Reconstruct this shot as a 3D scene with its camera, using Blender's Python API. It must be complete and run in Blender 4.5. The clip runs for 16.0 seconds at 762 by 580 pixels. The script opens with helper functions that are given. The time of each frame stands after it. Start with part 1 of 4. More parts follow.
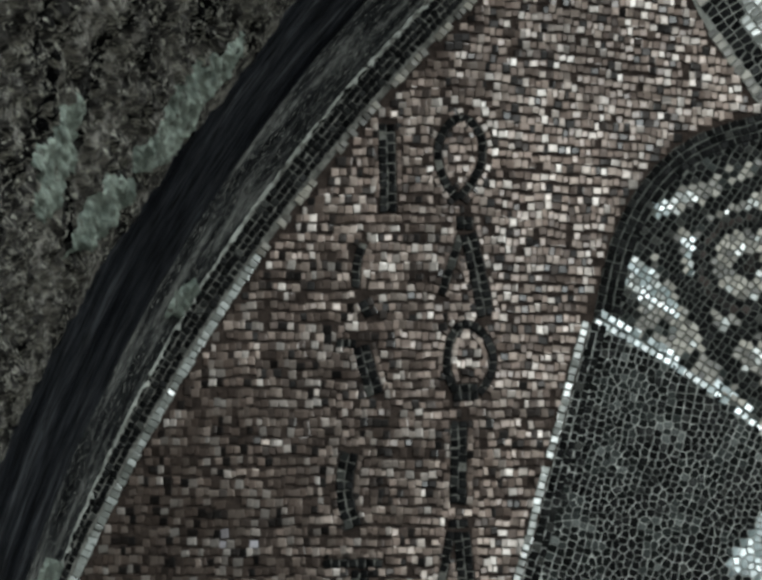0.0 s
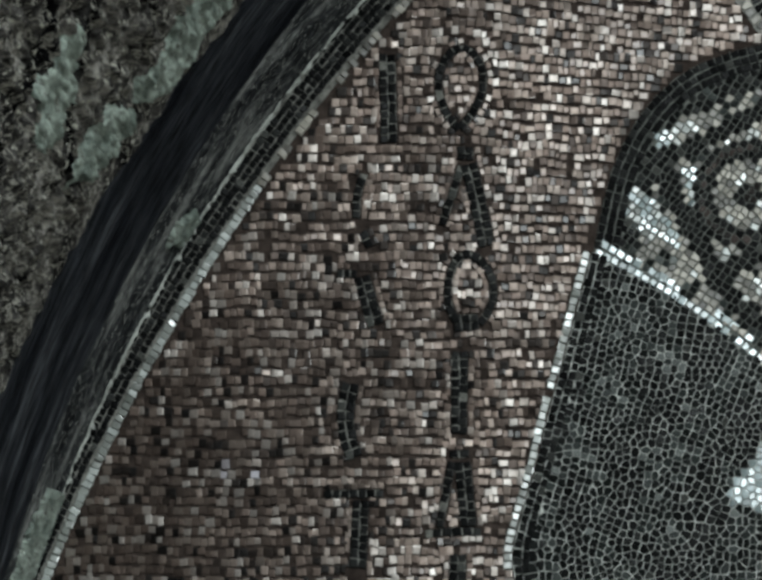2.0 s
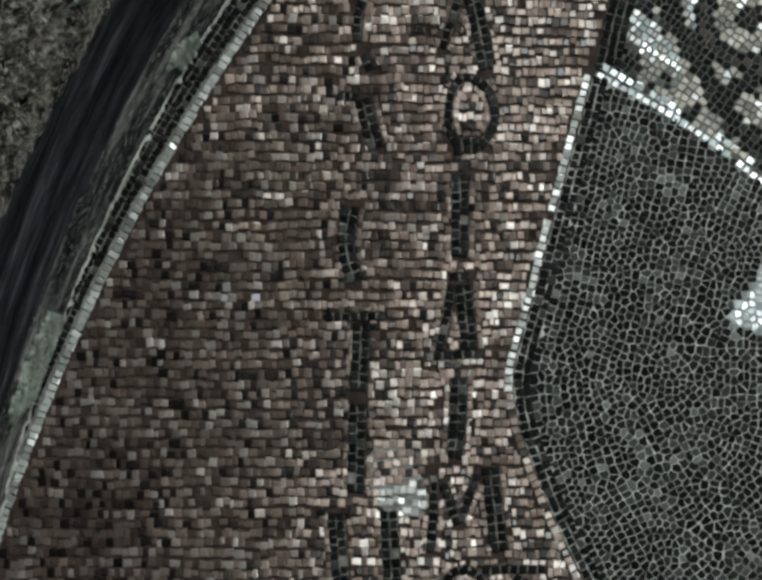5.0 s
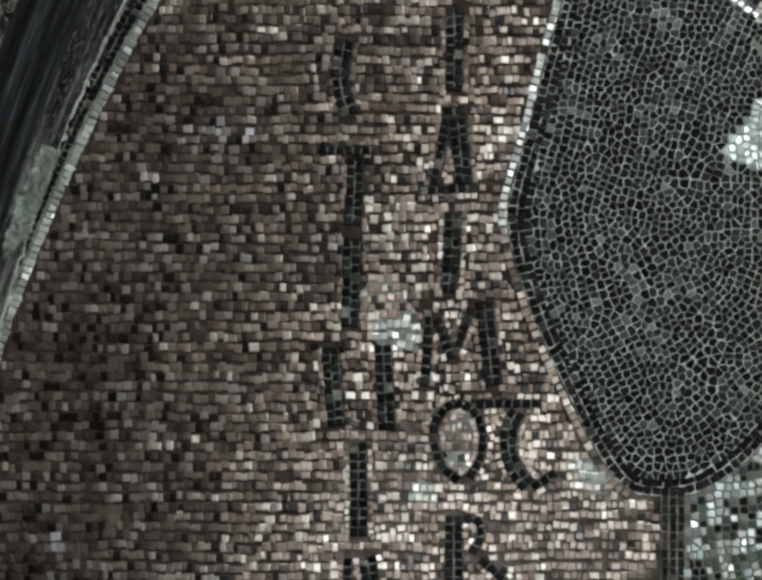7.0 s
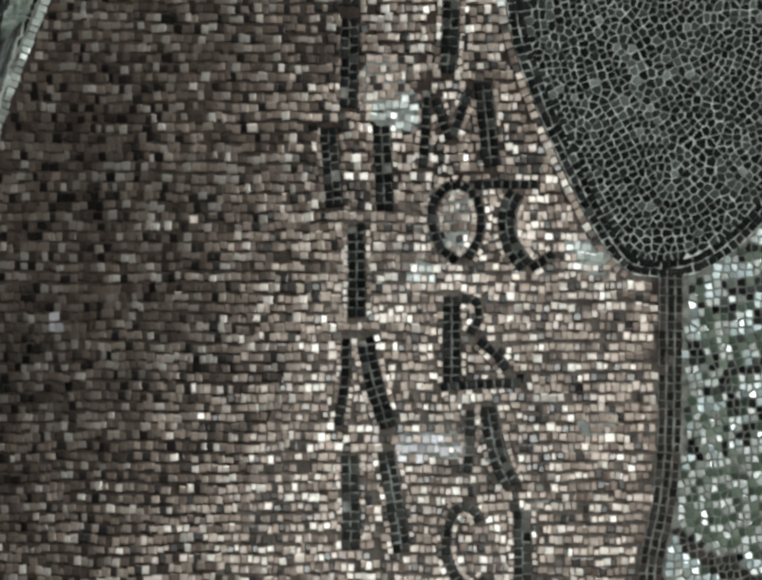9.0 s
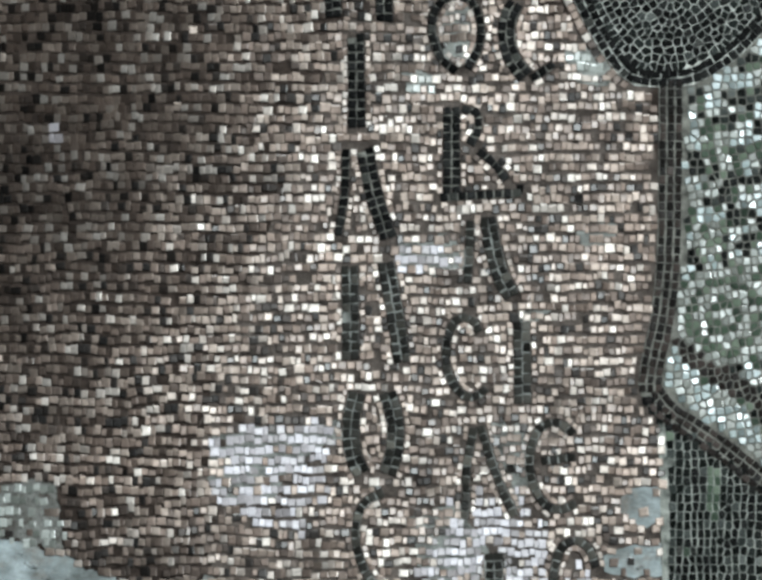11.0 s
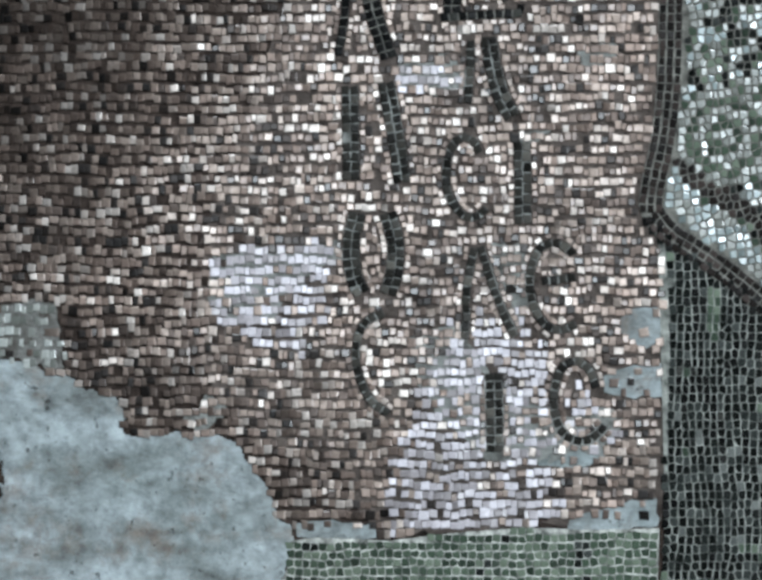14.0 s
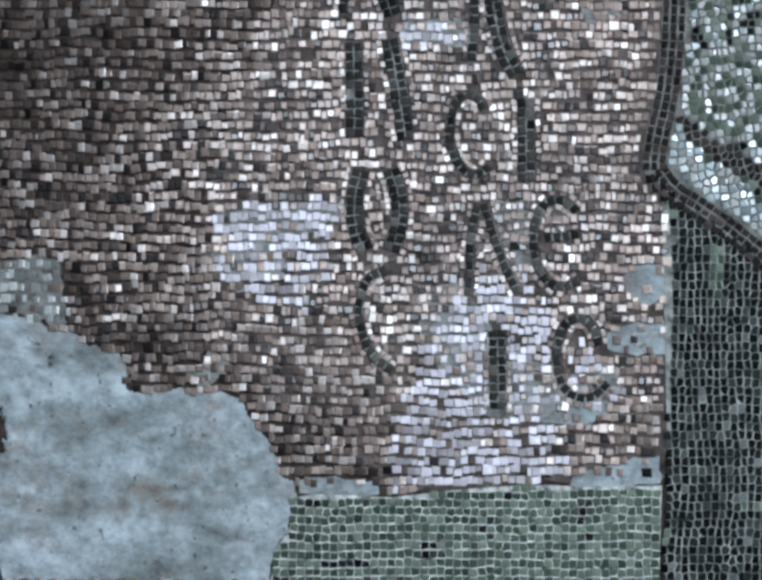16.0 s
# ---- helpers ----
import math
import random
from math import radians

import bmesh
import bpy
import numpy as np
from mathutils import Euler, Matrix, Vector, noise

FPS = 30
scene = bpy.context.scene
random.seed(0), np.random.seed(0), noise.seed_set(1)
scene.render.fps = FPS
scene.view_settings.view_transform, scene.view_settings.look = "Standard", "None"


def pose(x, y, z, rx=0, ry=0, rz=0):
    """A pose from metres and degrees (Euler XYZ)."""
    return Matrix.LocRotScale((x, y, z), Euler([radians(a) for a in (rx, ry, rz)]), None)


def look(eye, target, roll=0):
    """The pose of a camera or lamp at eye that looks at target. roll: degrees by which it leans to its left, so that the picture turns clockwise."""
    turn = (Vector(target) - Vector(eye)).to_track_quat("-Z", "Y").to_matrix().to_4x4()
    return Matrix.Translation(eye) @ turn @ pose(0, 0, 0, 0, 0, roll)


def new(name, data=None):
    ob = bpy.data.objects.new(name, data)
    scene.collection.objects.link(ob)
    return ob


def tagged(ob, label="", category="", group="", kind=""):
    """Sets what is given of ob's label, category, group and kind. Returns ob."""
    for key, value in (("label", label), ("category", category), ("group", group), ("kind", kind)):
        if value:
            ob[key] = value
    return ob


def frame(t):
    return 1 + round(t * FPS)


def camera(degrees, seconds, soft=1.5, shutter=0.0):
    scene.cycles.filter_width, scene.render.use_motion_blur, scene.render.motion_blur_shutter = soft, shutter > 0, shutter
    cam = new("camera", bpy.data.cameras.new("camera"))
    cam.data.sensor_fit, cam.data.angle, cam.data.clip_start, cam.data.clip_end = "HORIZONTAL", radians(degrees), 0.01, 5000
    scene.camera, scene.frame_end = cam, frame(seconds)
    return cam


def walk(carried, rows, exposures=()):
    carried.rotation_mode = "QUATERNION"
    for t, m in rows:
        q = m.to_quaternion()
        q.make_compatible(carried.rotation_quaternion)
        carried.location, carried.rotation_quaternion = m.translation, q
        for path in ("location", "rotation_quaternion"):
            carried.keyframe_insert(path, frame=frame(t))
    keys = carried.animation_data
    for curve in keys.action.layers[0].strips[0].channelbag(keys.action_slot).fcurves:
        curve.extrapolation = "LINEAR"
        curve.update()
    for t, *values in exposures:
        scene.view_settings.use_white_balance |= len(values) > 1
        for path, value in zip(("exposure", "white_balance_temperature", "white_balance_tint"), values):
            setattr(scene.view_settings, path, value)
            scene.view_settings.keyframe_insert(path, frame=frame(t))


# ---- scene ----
# The camera stands seven metres from a mosaic wall and tilts down with a long lens.
cam = camera(6.319, 16.0, soft=3.4)
ROWS = [
    (0.0, -0.0300, 1.6000, 0.0000, 12.0001, -0.000),
    (0.5, -0.0300, 1.6000, 0.0042, 11.9857, -0.012),
    (1.0, -0.0300, 1.6000, 0.0071, 11.9078, -0.043),
    (1.5, -0.0300, 1.6000, 0.0155, 11.6350, -0.000),
    (2.0, -0.0300, 1.6000, 0.0062, 11.4221, -0.059),
    (2.5, -0.0300, 1.6000, 0.0159, 11.1509, -0.033),
    (3.0, -0.0300, 1.6000, 0.0264, 10.9250, -0.002),
    (5.5, -0.0300, 1.6000, 0.0078, 9.5902, -0.076),
    (6.0, -0.0300, 1.6000, -0.0174, 9.1980, -0.060),
    (6.5, -0.0300, 1.6000, -0.0071, 8.9138, 0.002),
    (7.0, -0.0300, 1.6000, -0.0331, 8.5758, -0.047),
    (7.5, -0.0300, 1.6000, -0.0451, 8.1937, -0.041),
    (8.0, -0.0300, 1.6000, -0.0432, 7.7234, -0.040),
    (8.5, -0.0300, 1.6000, -0.0545, 7.2566, 0.005),
    (9.0, -0.0298, 1.6000, -0.0452, 6.7553, 0.023),
    (11.5, -0.0078, 1.6108, 0.1291, 4.7296, -0.036),
    (12.0, 0.0203, 1.6367, 0.3651, 4.2522, 0.007),
    (12.5, 0.0362, 1.6593, 0.4829, 3.7335, -0.000),
    (13.0, 0.0345, 1.6613, 0.4837, 3.5058, 0.068),
    (13.5, 0.0225, 1.6514, 0.3797, 3.4325, 0.064),
    (14.0, -0.0001, 1.6364, 0.1973, 3.3946, 0.040),
    (14.5, -0.0116, 1.6283, 0.0992, 3.3386, 0.001),
    (15.0, -0.0144, 1.6256, 0.0737, 3.3460, 0.049),
    (15.5, -0.0172, 1.6228, 0.0515, 3.1783, 0.136),
    (16.0, -0.0197, 1.6203, 0.0639, 3.1666, 0.174),
]
walk(
    cam,
    [(t, pose(x, -7.0, z, 90 + pitch, 0, yaw) @ pose(0, 0, 0, 0, 0, roll)) for t, x, z, yaw, pitch, roll in ROWS],
    exposures=[(0.0, -0.42, 6250, 7), (3.0, -0.22, 6150, 7), (5.5, -0.15, 6450, 9), (9.0, 0.12, 6400, 6), (11.5, 0.42, 6100, 7), (14.0, 0.36, 5900, 10), (16.0, 0.31, 5550, 13)],
)

# ---- daylight: a window in the rear wall of the vestibule, and the sky outside ----
world = bpy.data.worlds.new("sky")
world.use_nodes = True
scene.world = world
wn = world.node_tree
sky = wn.nodes.new("ShaderNodeTexSky")
sky.sky_type = "NISHITA"
sky.sun_disc = False
sky.sun_elevation, sky.sun_rotation = radians(40), radians(200)
wn.links.new(sky.outputs[0], wn.nodes["Background"].inputs[0])
wn.nodes["Background"].inputs[1].default_value = 0.1


def window_light(name, where, target, width, height, watts, colour):
    data = bpy.data.lights.new(name, "AREA")
    data.shape, data.size, data.size_y = "RECTANGLE", width, height
    data.energy, data.color = watts, colour
    ob = new(name, data)
    ob.matrix_world = look(where, target)
    return ob


WIN_X, WIN_Z, WIN_W, WIN_H = 1.9, 4.2, 1.7, 2.2
window_light("window_daylight", (WIN_X, -9.05, WIN_Z), (WIN_X, 0, WIN_Z - 1.0), WIN_W, WIN_H, 900, (0.96, 1.0, 0.98))


# ---- materials ----
def nodes_of(name):
    mat = bpy.data.materials.new(name)
    mat.use_nodes = True
    nt = mat.node_tree
    return mat, nt, nt.nodes["Principled BSDF"]


def add(nt, kind, **values):
    n = nt.nodes.new(kind)
    for key, value in values.items():
        n.inputs[key].default_value = value
    return n


def ramp(nt, source, stops):
    r = nt.nodes.new("ShaderNodeValToRGB")
    el = r.color_ramp.elements
    while len(el) < len(stops):
        el.new(0.5)
    for e, (at, c) in zip(el, stops):
        e.position, e.color = at, (*c, 1)
    nt.links.new(source, r.inputs[0])
    return r.outputs[0]


def mixed(nt, kind, factor, a, b):
    m = nt.nodes.new("ShaderNodeMix")
    m.data_type, m.blend_type = "RGBA", kind
    if isinstance(factor, float):
        m.inputs[0].default_value = factor
    else:
        nt.links.new(factor, m.inputs[0])
    nt.links.new(a, m.inputs[6])
    nt.links.new(b, m.inputs[7])
    return m.outputs[2]


def piece_random(nt):
    """One random value a tessera, joined or single."""
    geo, info = nt.nodes.new("ShaderNodeNewGeometry"), nt.nodes.new("ShaderNodeObjectInfo")
    total, part_of = nt.nodes.new("ShaderNodeMath"), nt.nodes.new("ShaderNodeMath")
    part_of.operation = "FRACT"
    nt.links.new(geo.outputs["Random Per Island"], total.inputs[0])
    nt.links.new(info.outputs["Random"], total.inputs[1])
    nt.links.new(total.outputs[0], part_of.inputs[0])
    return part_of.outputs[0], geo.outputs["Position"]


def noise_at(nt, place, scale, detail=4.0, rough=0.55):
    n = add(nt, "ShaderNodeTexNoise", Scale=scale, Detail=detail, Roughness=rough)
    nt.links.new(place, n.inputs["Vector"])
    return n.outputs["Fac"]


def bump(nt, shader, height, strength, distance):
    b = add(nt, "ShaderNodeBump", Strength=strength, Distance=distance)
    nt.links.new(height, b.inputs["Height"])
    nt.links.new(b.outputs[0], shader.inputs["Normal"])


def tessera_material(name, stops, patch, metallic, rough, specular=0.5, coat=0.0, grain=0.25):
    """Glass or stone cubes: a colour each, larger cloudy patches, and a fine uneven skin."""
    mat, nt, sh = nodes_of(name)
    rnd, place = piece_random(nt)
    base = ramp(nt, rnd, stops)
    cloud = ramp(nt, noise_at(nt, place, 7.0, 3.0), [(0.3, (patch, patch, patch)), (0.7, (1, 1, 1))])
    fine = ramp(nt, noise_at(nt, place, 420.0, 3.0), [(0.3, (1 - grain, 1 - grain, 1 - grain)), (0.7, (1, 1, 1))])
    base = mixed(nt, "MULTIPLY", 1.0, base, cloud)
    base = mixed(nt, "MULTIPLY", 1.0, base, fine)
    nt.links.new(base, sh.inputs["Base Color"])
    r = nt.nodes.new("ShaderNodeMapRange")
    r.inputs["To Min"].default_value, r.inputs["To Max"].default_value = rough * 0.75, rough * 1.3
    nt.links.new(noise_at(nt, place, 160.0, 2.0), r.inputs["Value"])
    nt.links.new(r.outputs[0], sh.inputs["Roughness"])
    sh.inputs["Metallic"].default_value = metallic
    sh.inputs["Specular IOR Level"].default_value = specular
    sh.inputs["Coat Weight"].default_value, sh.inputs["Coat Roughness"].default_value = coat, 0.2
    bump(nt, sh, noise_at(nt, place, 300.0, 2.0), 0.25, 0.001)
    return mat


def plaster_material(name, low, high, scale, rough=0.9, stain=None, relief=0.003, squash=1.0):
    mat, nt, sh = nodes_of(name)
    place = nt.nodes.new("ShaderNodeNewGeometry").outputs["Position"]
    if squash != 1.0:
        m = nt.nodes.new("ShaderNodeMapping")
        m.inputs["Scale"].default_value = (1, squash, 1)
        nt.links.new(place, m.inputs["Vector"])
        place = m.outputs[0]
    sh.inputs["Specular IOR Level"].default_value = 0.1
    base = ramp(nt, noise_at(nt, place, scale, 6.0, 0.6), [(0.32, low), (0.68, high)])
    fine = ramp(nt, noise_at(nt, place, scale * 14, 4.0), [(0.3, (0.72, 0.72, 0.72)), (0.65, (1, 1, 1))])
    base = mixed(nt, "MULTIPLY", 1.0, base, fine)
    if stain:
        spot = ramp(nt, noise_at(nt, place, scale * 2.3, 5.0, 0.7), [(0.56, (0, 0, 0)), (0.68, (1, 1, 1))])
        flat = nt.nodes.new("ShaderNodeRGB")
        flat.outputs[0].default_value = (*stain, 1)
        base = mixed(nt, "MIX", spot, base, flat.outputs[0])
    nt.links.new(base, sh.inputs["Base Color"])
    sh.inputs["Roughness"].default_value = rough
    bump(nt, sh, noise_at(nt, place, scale * 6, 6.0, 0.65), 0.8, relief)
    return mat


GOLD = tessera_material("gold_glass", [(0.0, (0.008, 0.0065, 0.0058)), (0.1, (0.026, 0.02, 0.017)), (0.16, (0.085, 0.063, 0.052)), (0.45, (0.185, 0.138, 0.114)), (0.8, (0.3, 0.244, 0.208)), (1.0, (0.56, 0.515, 0.475))], 0.45, 0.72, 0.5, 0.7, 0.16)
WORN = tessera_material("worn_silvery_glass", [(0.0, (0.2, 0.182, 0.187)), (0.4, (0.38, 0.355, 0.378)), (1.0, (0.6, 0.58, 0.63))], 0.75, 0.08, 0.5, 0.5, 0.15)
DARK = tessera_material("near_black_glass", [(0.0, (0.0015, 0.0017, 0.0018)), (0.8, (0.005, 0.0055, 0.0055)), (0.95, (0.02, 0.021, 0.02)), (1.0, (0.06, 0.062, 0.056))], 0.8, 0.0, 0.4, 0.06)
OLIVE = tessera_material("dark_olive_glass", [(0.0, (0.006, 0.0058, 0.005)), (0.6, (0.022, 0.0215, 0.0185)), (0.9, (0.05, 0.048, 0.042)), (1.0, (0.12, 0.115, 0.1))], 0.8, 0.0, 0.4, 0.1)
GREEN = tessera_material("dark_green_glass", [(0.0, (0.002, 0.003, 0.0027)), (0.55, (0.007, 0.009, 0.008)), (0.8, (0.022, 0.027, 0.025)), (0.95, (0.06, 0.068, 0.064)), (1.0, (0.2, 0.215, 0.205))], 0.7, 0.0, 0.35, 0.08)
BROWN = tessera_material("dark_brown_glass", [(0.0, (0.004, 0.0034, 0.003)), (0.7, (0.015, 0.0115, 0.01)), (1.0, (0.06, 0.047, 0.042))], 0.8, 0.0, 0.45, 0.1)
MEADOW = tessera_material("grey_green_stone", [(0.0, (0.018, 0.032, 0.02)), (0.5, (0.05, 0.08, 0.052)), (1.0, (0.16, 0.2, 0.15))], 0.7, 0.0, 0.55, 0.2)
MID = tessera_material("tan_grey_stone", [(0.0, (0.05, 0.047, 0.039)), (0.5, (0.19, 0.178, 0.148)), (1.0, (0.42, 0.395, 0.335))], 0.75, 0.0, 0.45, 0.5)
PALE = tessera_material("pale_grey_marble", [(0.0, (0.12, 0.13, 0.115)), (0.5, (0.24, 0.255, 0.235)), (1.0, (0.42, 0.45, 0.43))], 0.8, 0.05, 0.35, 0.6, 0.4)
CHALK = tessera_material("bluish_white_marble", [(0.0, (0.12, 0.15, 0.15)), (0.6, (0.26, 0.32, 0.32)), (1.0, (0.5, 0.58, 0.6))], 0.85, 0.05, 0.32, 0.6, 0.5)
BED_RED = plaster_material("red_brown_setting_bed", (0.016, 0.012, 0.0102), (0.058, 0.044, 0.037), 60)
BED_PALE = plaster_material("pale_lime_mortar", (0.045, 0.044, 0.04), (0.24, 0.24, 0.215), 70)
BED_DIM = plaster_material("dim_grey_mortar", (0.06, 0.064, 0.058), (0.17, 0.178, 0.16), 60)
BED_LINE = plaster_material("grey_lime_mortar", (0.03, 0.034, 0.031), (0.42, 0.44, 0.405), 60)
BED_BEIGE = plaster_material("beige_mortar", (0.028, 0.0225, 0.0195), (0.13, 0.11, 0.098), 38)
BED_NET = plaster_material("patchy_pale_mortar", (0.025, 0.028, 0.026), (0.76, 0.78, 0.73), 100)
LIP = plaster_material("chalky_mortar", (0.2, 0.21, 0.19), (0.5, 0.52, 0.48), 60)
BED_GREY = plaster_material("grey_green_mortar", (0.16, 0.165, 0.15), (0.34, 0.345, 0.315), 30)


def smeared_plaster():
    """Trowelled plaster: cloudy, with long smears, brown stains and small dark pits."""
    mat, nt, sh = nodes_of("pale_repair_plaster")
    place = nt.nodes.new("ShaderNodeNewGeometry").outputs["Position"]
    m = nt.nodes.new("ShaderNodeMapping")
    m.inputs["Rotation"].default_value = (0, 0.5, 0)
    m.inputs["Scale"].default_value = (11, 11, 22)
    nt.links.new(place, m.inputs["Vector"])
    smear = noise_at(nt, m.outputs[0], 1.0, 7.0, 0.65)
    base = ramp(nt, smear, [(0.34, (0.13, 0.14, 0.138)), (0.48, (0.24, 0.272, 0.28)), (0.64, (0.38, 0.43, 0.455))])
    cloud = ramp(nt, noise_at(nt, place, 6.0, 4.0), [(0.35, (0.72, 0.74, 0.72)), (0.65, (1, 1, 1))])
    base = mixed(nt, "MULTIPLY", 1.0, base, cloud)
    brown = nt.nodes.new("ShaderNodeRGB")
    brown.outputs[0].default_value = (0.16, 0.135, 0.115, 1)
    stain = ramp(nt, noise_at(nt, place, 17.0, 6.0, 0.7), [(0.52, (0, 0, 0)), (0.68, (0.85, 0.85, 0.85))])
    base = mixed(nt, "MIX", stain, base, brown.outputs[0])
    pits = ramp(nt, noise_at(nt, place, 95.0, 3.0, 0.6), [(0.28, (0.3, 0.29, 0.28)), (0.38, (1, 1, 1))])
    base = mixed(nt, "MULTIPLY", 1.0, base, pits)
    grain = ramp(nt, noise_at(nt, place, 60.0, 6.0, 0.7), [(0.35, (0.62, 0.62, 0.62)), (0.6, (1.1, 1.1, 1.1))])
    base = mixed(nt, "MULTIPLY", 1.0, base, grain)
    nt.links.new(base, sh.inputs["Base Color"])
    sh.inputs["Roughness"].default_value, sh.inputs["Specular IOR Level"].default_value = 0.92, 0.1
    bump(nt, sh, smear, 0.7, 0.007)
    return mat


FILL = smeared_plaster()
OLD_FILL = plaster_material("brownish_grey_plaster", (0.07, 0.062, 0.054), (0.3, 0.31, 0.295), 34, 0.92, (0.06, 0.045, 0.038), 0.01)
PATCH = plaster_material("grey_green_plaster", (0.24, 0.295, 0.26), (0.74, 0.85, 0.76), 45, 0.9, (0.16, 0.15, 0.13), 0.016, 0.2)
SMEAR = plaster_material("smeared_grey_mortar", (0.06, 0.06, 0.055), (0.3, 0.315, 0.3), 45)


def soffit_material(name, stops, along_scale, across_scale, fine, rough, relief, fleck=None, ridged=False):
    """Weathered stone in streaks: surface coordinates in metres along the arch and into its depth."""
    mat, nt, sh = nodes_of(name)
    uv = nt.nodes.new("ShaderNodeTexCoord").outputs["UV"]

    def stretched(sx, sy, detail, roughness):
        m = nt.nodes.new("ShaderNodeMapping")
        m.inputs["Scale"].default_value = (sx, sy, 1)
        nt.links.new(uv, m.inputs["Vector"])
        return noise_at(nt, m.outputs[0], 1.0, detail, roughness)

    broad = stretched(along_scale, across_scale, 6.0, 0.62)
    base = ramp(nt, broad, stops)
    # Shade of the crevices painted in: low grain darkens, and also drives the bump.
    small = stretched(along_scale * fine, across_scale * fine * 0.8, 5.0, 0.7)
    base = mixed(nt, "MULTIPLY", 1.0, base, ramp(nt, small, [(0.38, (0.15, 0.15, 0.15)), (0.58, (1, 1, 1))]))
    # Thin ridge lines drawn as lighter colour, without relief.
    if ridged:
        m = nt.nodes.new("ShaderNodeMapping")
        m.inputs["Scale"].default_value = (along_scale * 3.2, across_scale * 3.2, 1)
        nt.links.new(uv, m.inputs["Vector"])
        veins = add(nt, "ShaderNodeTexNoise", Scale=1.0, Detail=5.0, Roughness=0.6, Distortion=0.6)
        nt.links.new(m.outputs[0], veins.inputs["Vector"])
        crest = nt.nodes.new("ShaderNodeMath")
        crest.operation, crest.inputs[1].default_value = "SUBTRACT", 0.5
        nt.links.new(veins.outputs["Fac"], crest.inputs[0])
        fold = nt.nodes.new("ShaderNodeMath")
        fold.operation = "ABSOLUTE"
        nt.links.new(crest.outputs[0], fold.inputs[0])
        light = nt.nodes.new("ShaderNodeRGB")
        light.outputs[0].default_value = (0.62, 0.6, 0.53, 1)
        base = mixed(nt, "MIX", ramp(nt, fold.outputs[0], [(0.0, (0.85, 0.85, 0.85)), (0.03, (0, 0, 0))]), base, light.outputs[0])
    if fleck:
        flat = nt.nodes.new("ShaderNodeRGB")
        flat.outputs[0].default_value = (*fleck, 1)
        spots = ramp(nt, stretched(along_scale * fine * 1.3, across_scale * fine, 3.0, 0.6), [(0.58, (0, 0, 0)), (0.66, (1, 1, 1))])
        base = mixed(nt, "MIX", spots, base, flat.outputs[0])
    nt.links.new(base, sh.inputs["Base Color"])
    sh.inputs["Roughness"].default_value, sh.inputs["Specular IOR Level"].default_value = rough, 0.03
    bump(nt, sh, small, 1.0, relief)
    return mat


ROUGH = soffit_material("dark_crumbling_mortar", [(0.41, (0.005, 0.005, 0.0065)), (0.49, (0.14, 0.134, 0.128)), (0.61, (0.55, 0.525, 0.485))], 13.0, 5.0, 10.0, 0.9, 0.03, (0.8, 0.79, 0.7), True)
BLUE_BLACK = soffit_material("blue_black_stone", [(0.38, (0.007, 0.0085, 0.013)), (0.55, (0.045, 0.05, 0.06)), (0.72, (0.17, 0.18, 0.195))], 4.0, 13.0, 7.0, 0.8, 0.01)
VEINED = soffit_material("veined_grey_stone", [(0.36, (0.007, 0.009, 0.013)), (0.5, (0.1, 0.108, 0.115)), (0.66, (0.6, 0.62, 0.6))], 9.0, 14.0, 10.0, 0.8, 0.014, (0.7, 0.72, 0.68))
ROOM = plaster_material("grey_limewash", (0.3, 0.29, 0.27), (0.42, 0.41, 0.38), 2)
PAVE = plaster_material("grey_marble_paving", (0.2, 0.2, 0.19), (0.34, 0.33, 0.31), 3, 0.4)


def lamp_metal():
    mat, nt, sh = nodes_of("black_lacquered_metal")
    place = nt.nodes.new("ShaderNodeNewGeometry").outputs["Position"]
    nt.links.new(ramp(nt, noise_at(nt, place, 40.0), [(0.3, (0.0015, 0.0015, 0.002)), (0.7, (0.004, 0.004, 0.005))]), sh.inputs["Base Color"])
    sh.inputs["Roughness"].default_value, sh.inputs["Specular IOR Level"].default_value = 0.35, 0.08
    return mat


LAMP = lamp_metal()


# ---- shapes ----
def mesh_object(name, verts, faces, material, parent=None, label="", smooth=False):
    data = bpy.data.meshes.new(name)
    data.from_pydata(verts, [], faces)
    data.update()
    data.materials.append(material)
    if smooth:
        for p in data.polygons:
            p.use_smooth = True
    data.update()
    ob = new(name, data)
    if parent is not None:
        ob.parent = parent
    return tagged(ob, label) if label else ob


def slab(name, x0, x1, y0, y1, z0, z1, material, parent=None, label=""):
    v = [(x, y, z) for x in (x0, x1) for y in (y0, y1) for z in (z0, z1)]
    f = [(0, 1, 3, 2), (4, 6, 7, 5), (0, 4, 5, 1), (2, 3, 7, 6), (0, 2, 6, 4), (1, 5, 7, 3)]
    return mesh_object(name, v, f, material, parent, label)


def inside(poly, pts):
    """Which of the points lie in the polygon, and how far each is from its edge."""
    p, a = np.asarray(pts, float), np.asarray(poly, float)
    b = np.roll(a, -1, 0)
    hit = np.zeros(len(p), bool)
    near = np.full(len(p), 1e9)
    for (x0, z0), (x1, z1) in zip(a, b):
        if z0 != z1:
            cross = ((z0 > p[:, 1]) != (z1 > p[:, 1])) & (p[:, 0] < (x1 - x0) * (p[:, 1] - z0) / (z1 - z0) + x0)
            hit ^= cross
        near = np.minimum(near, from_segment(p, x0, z0, x1, z1))
    return hit, near


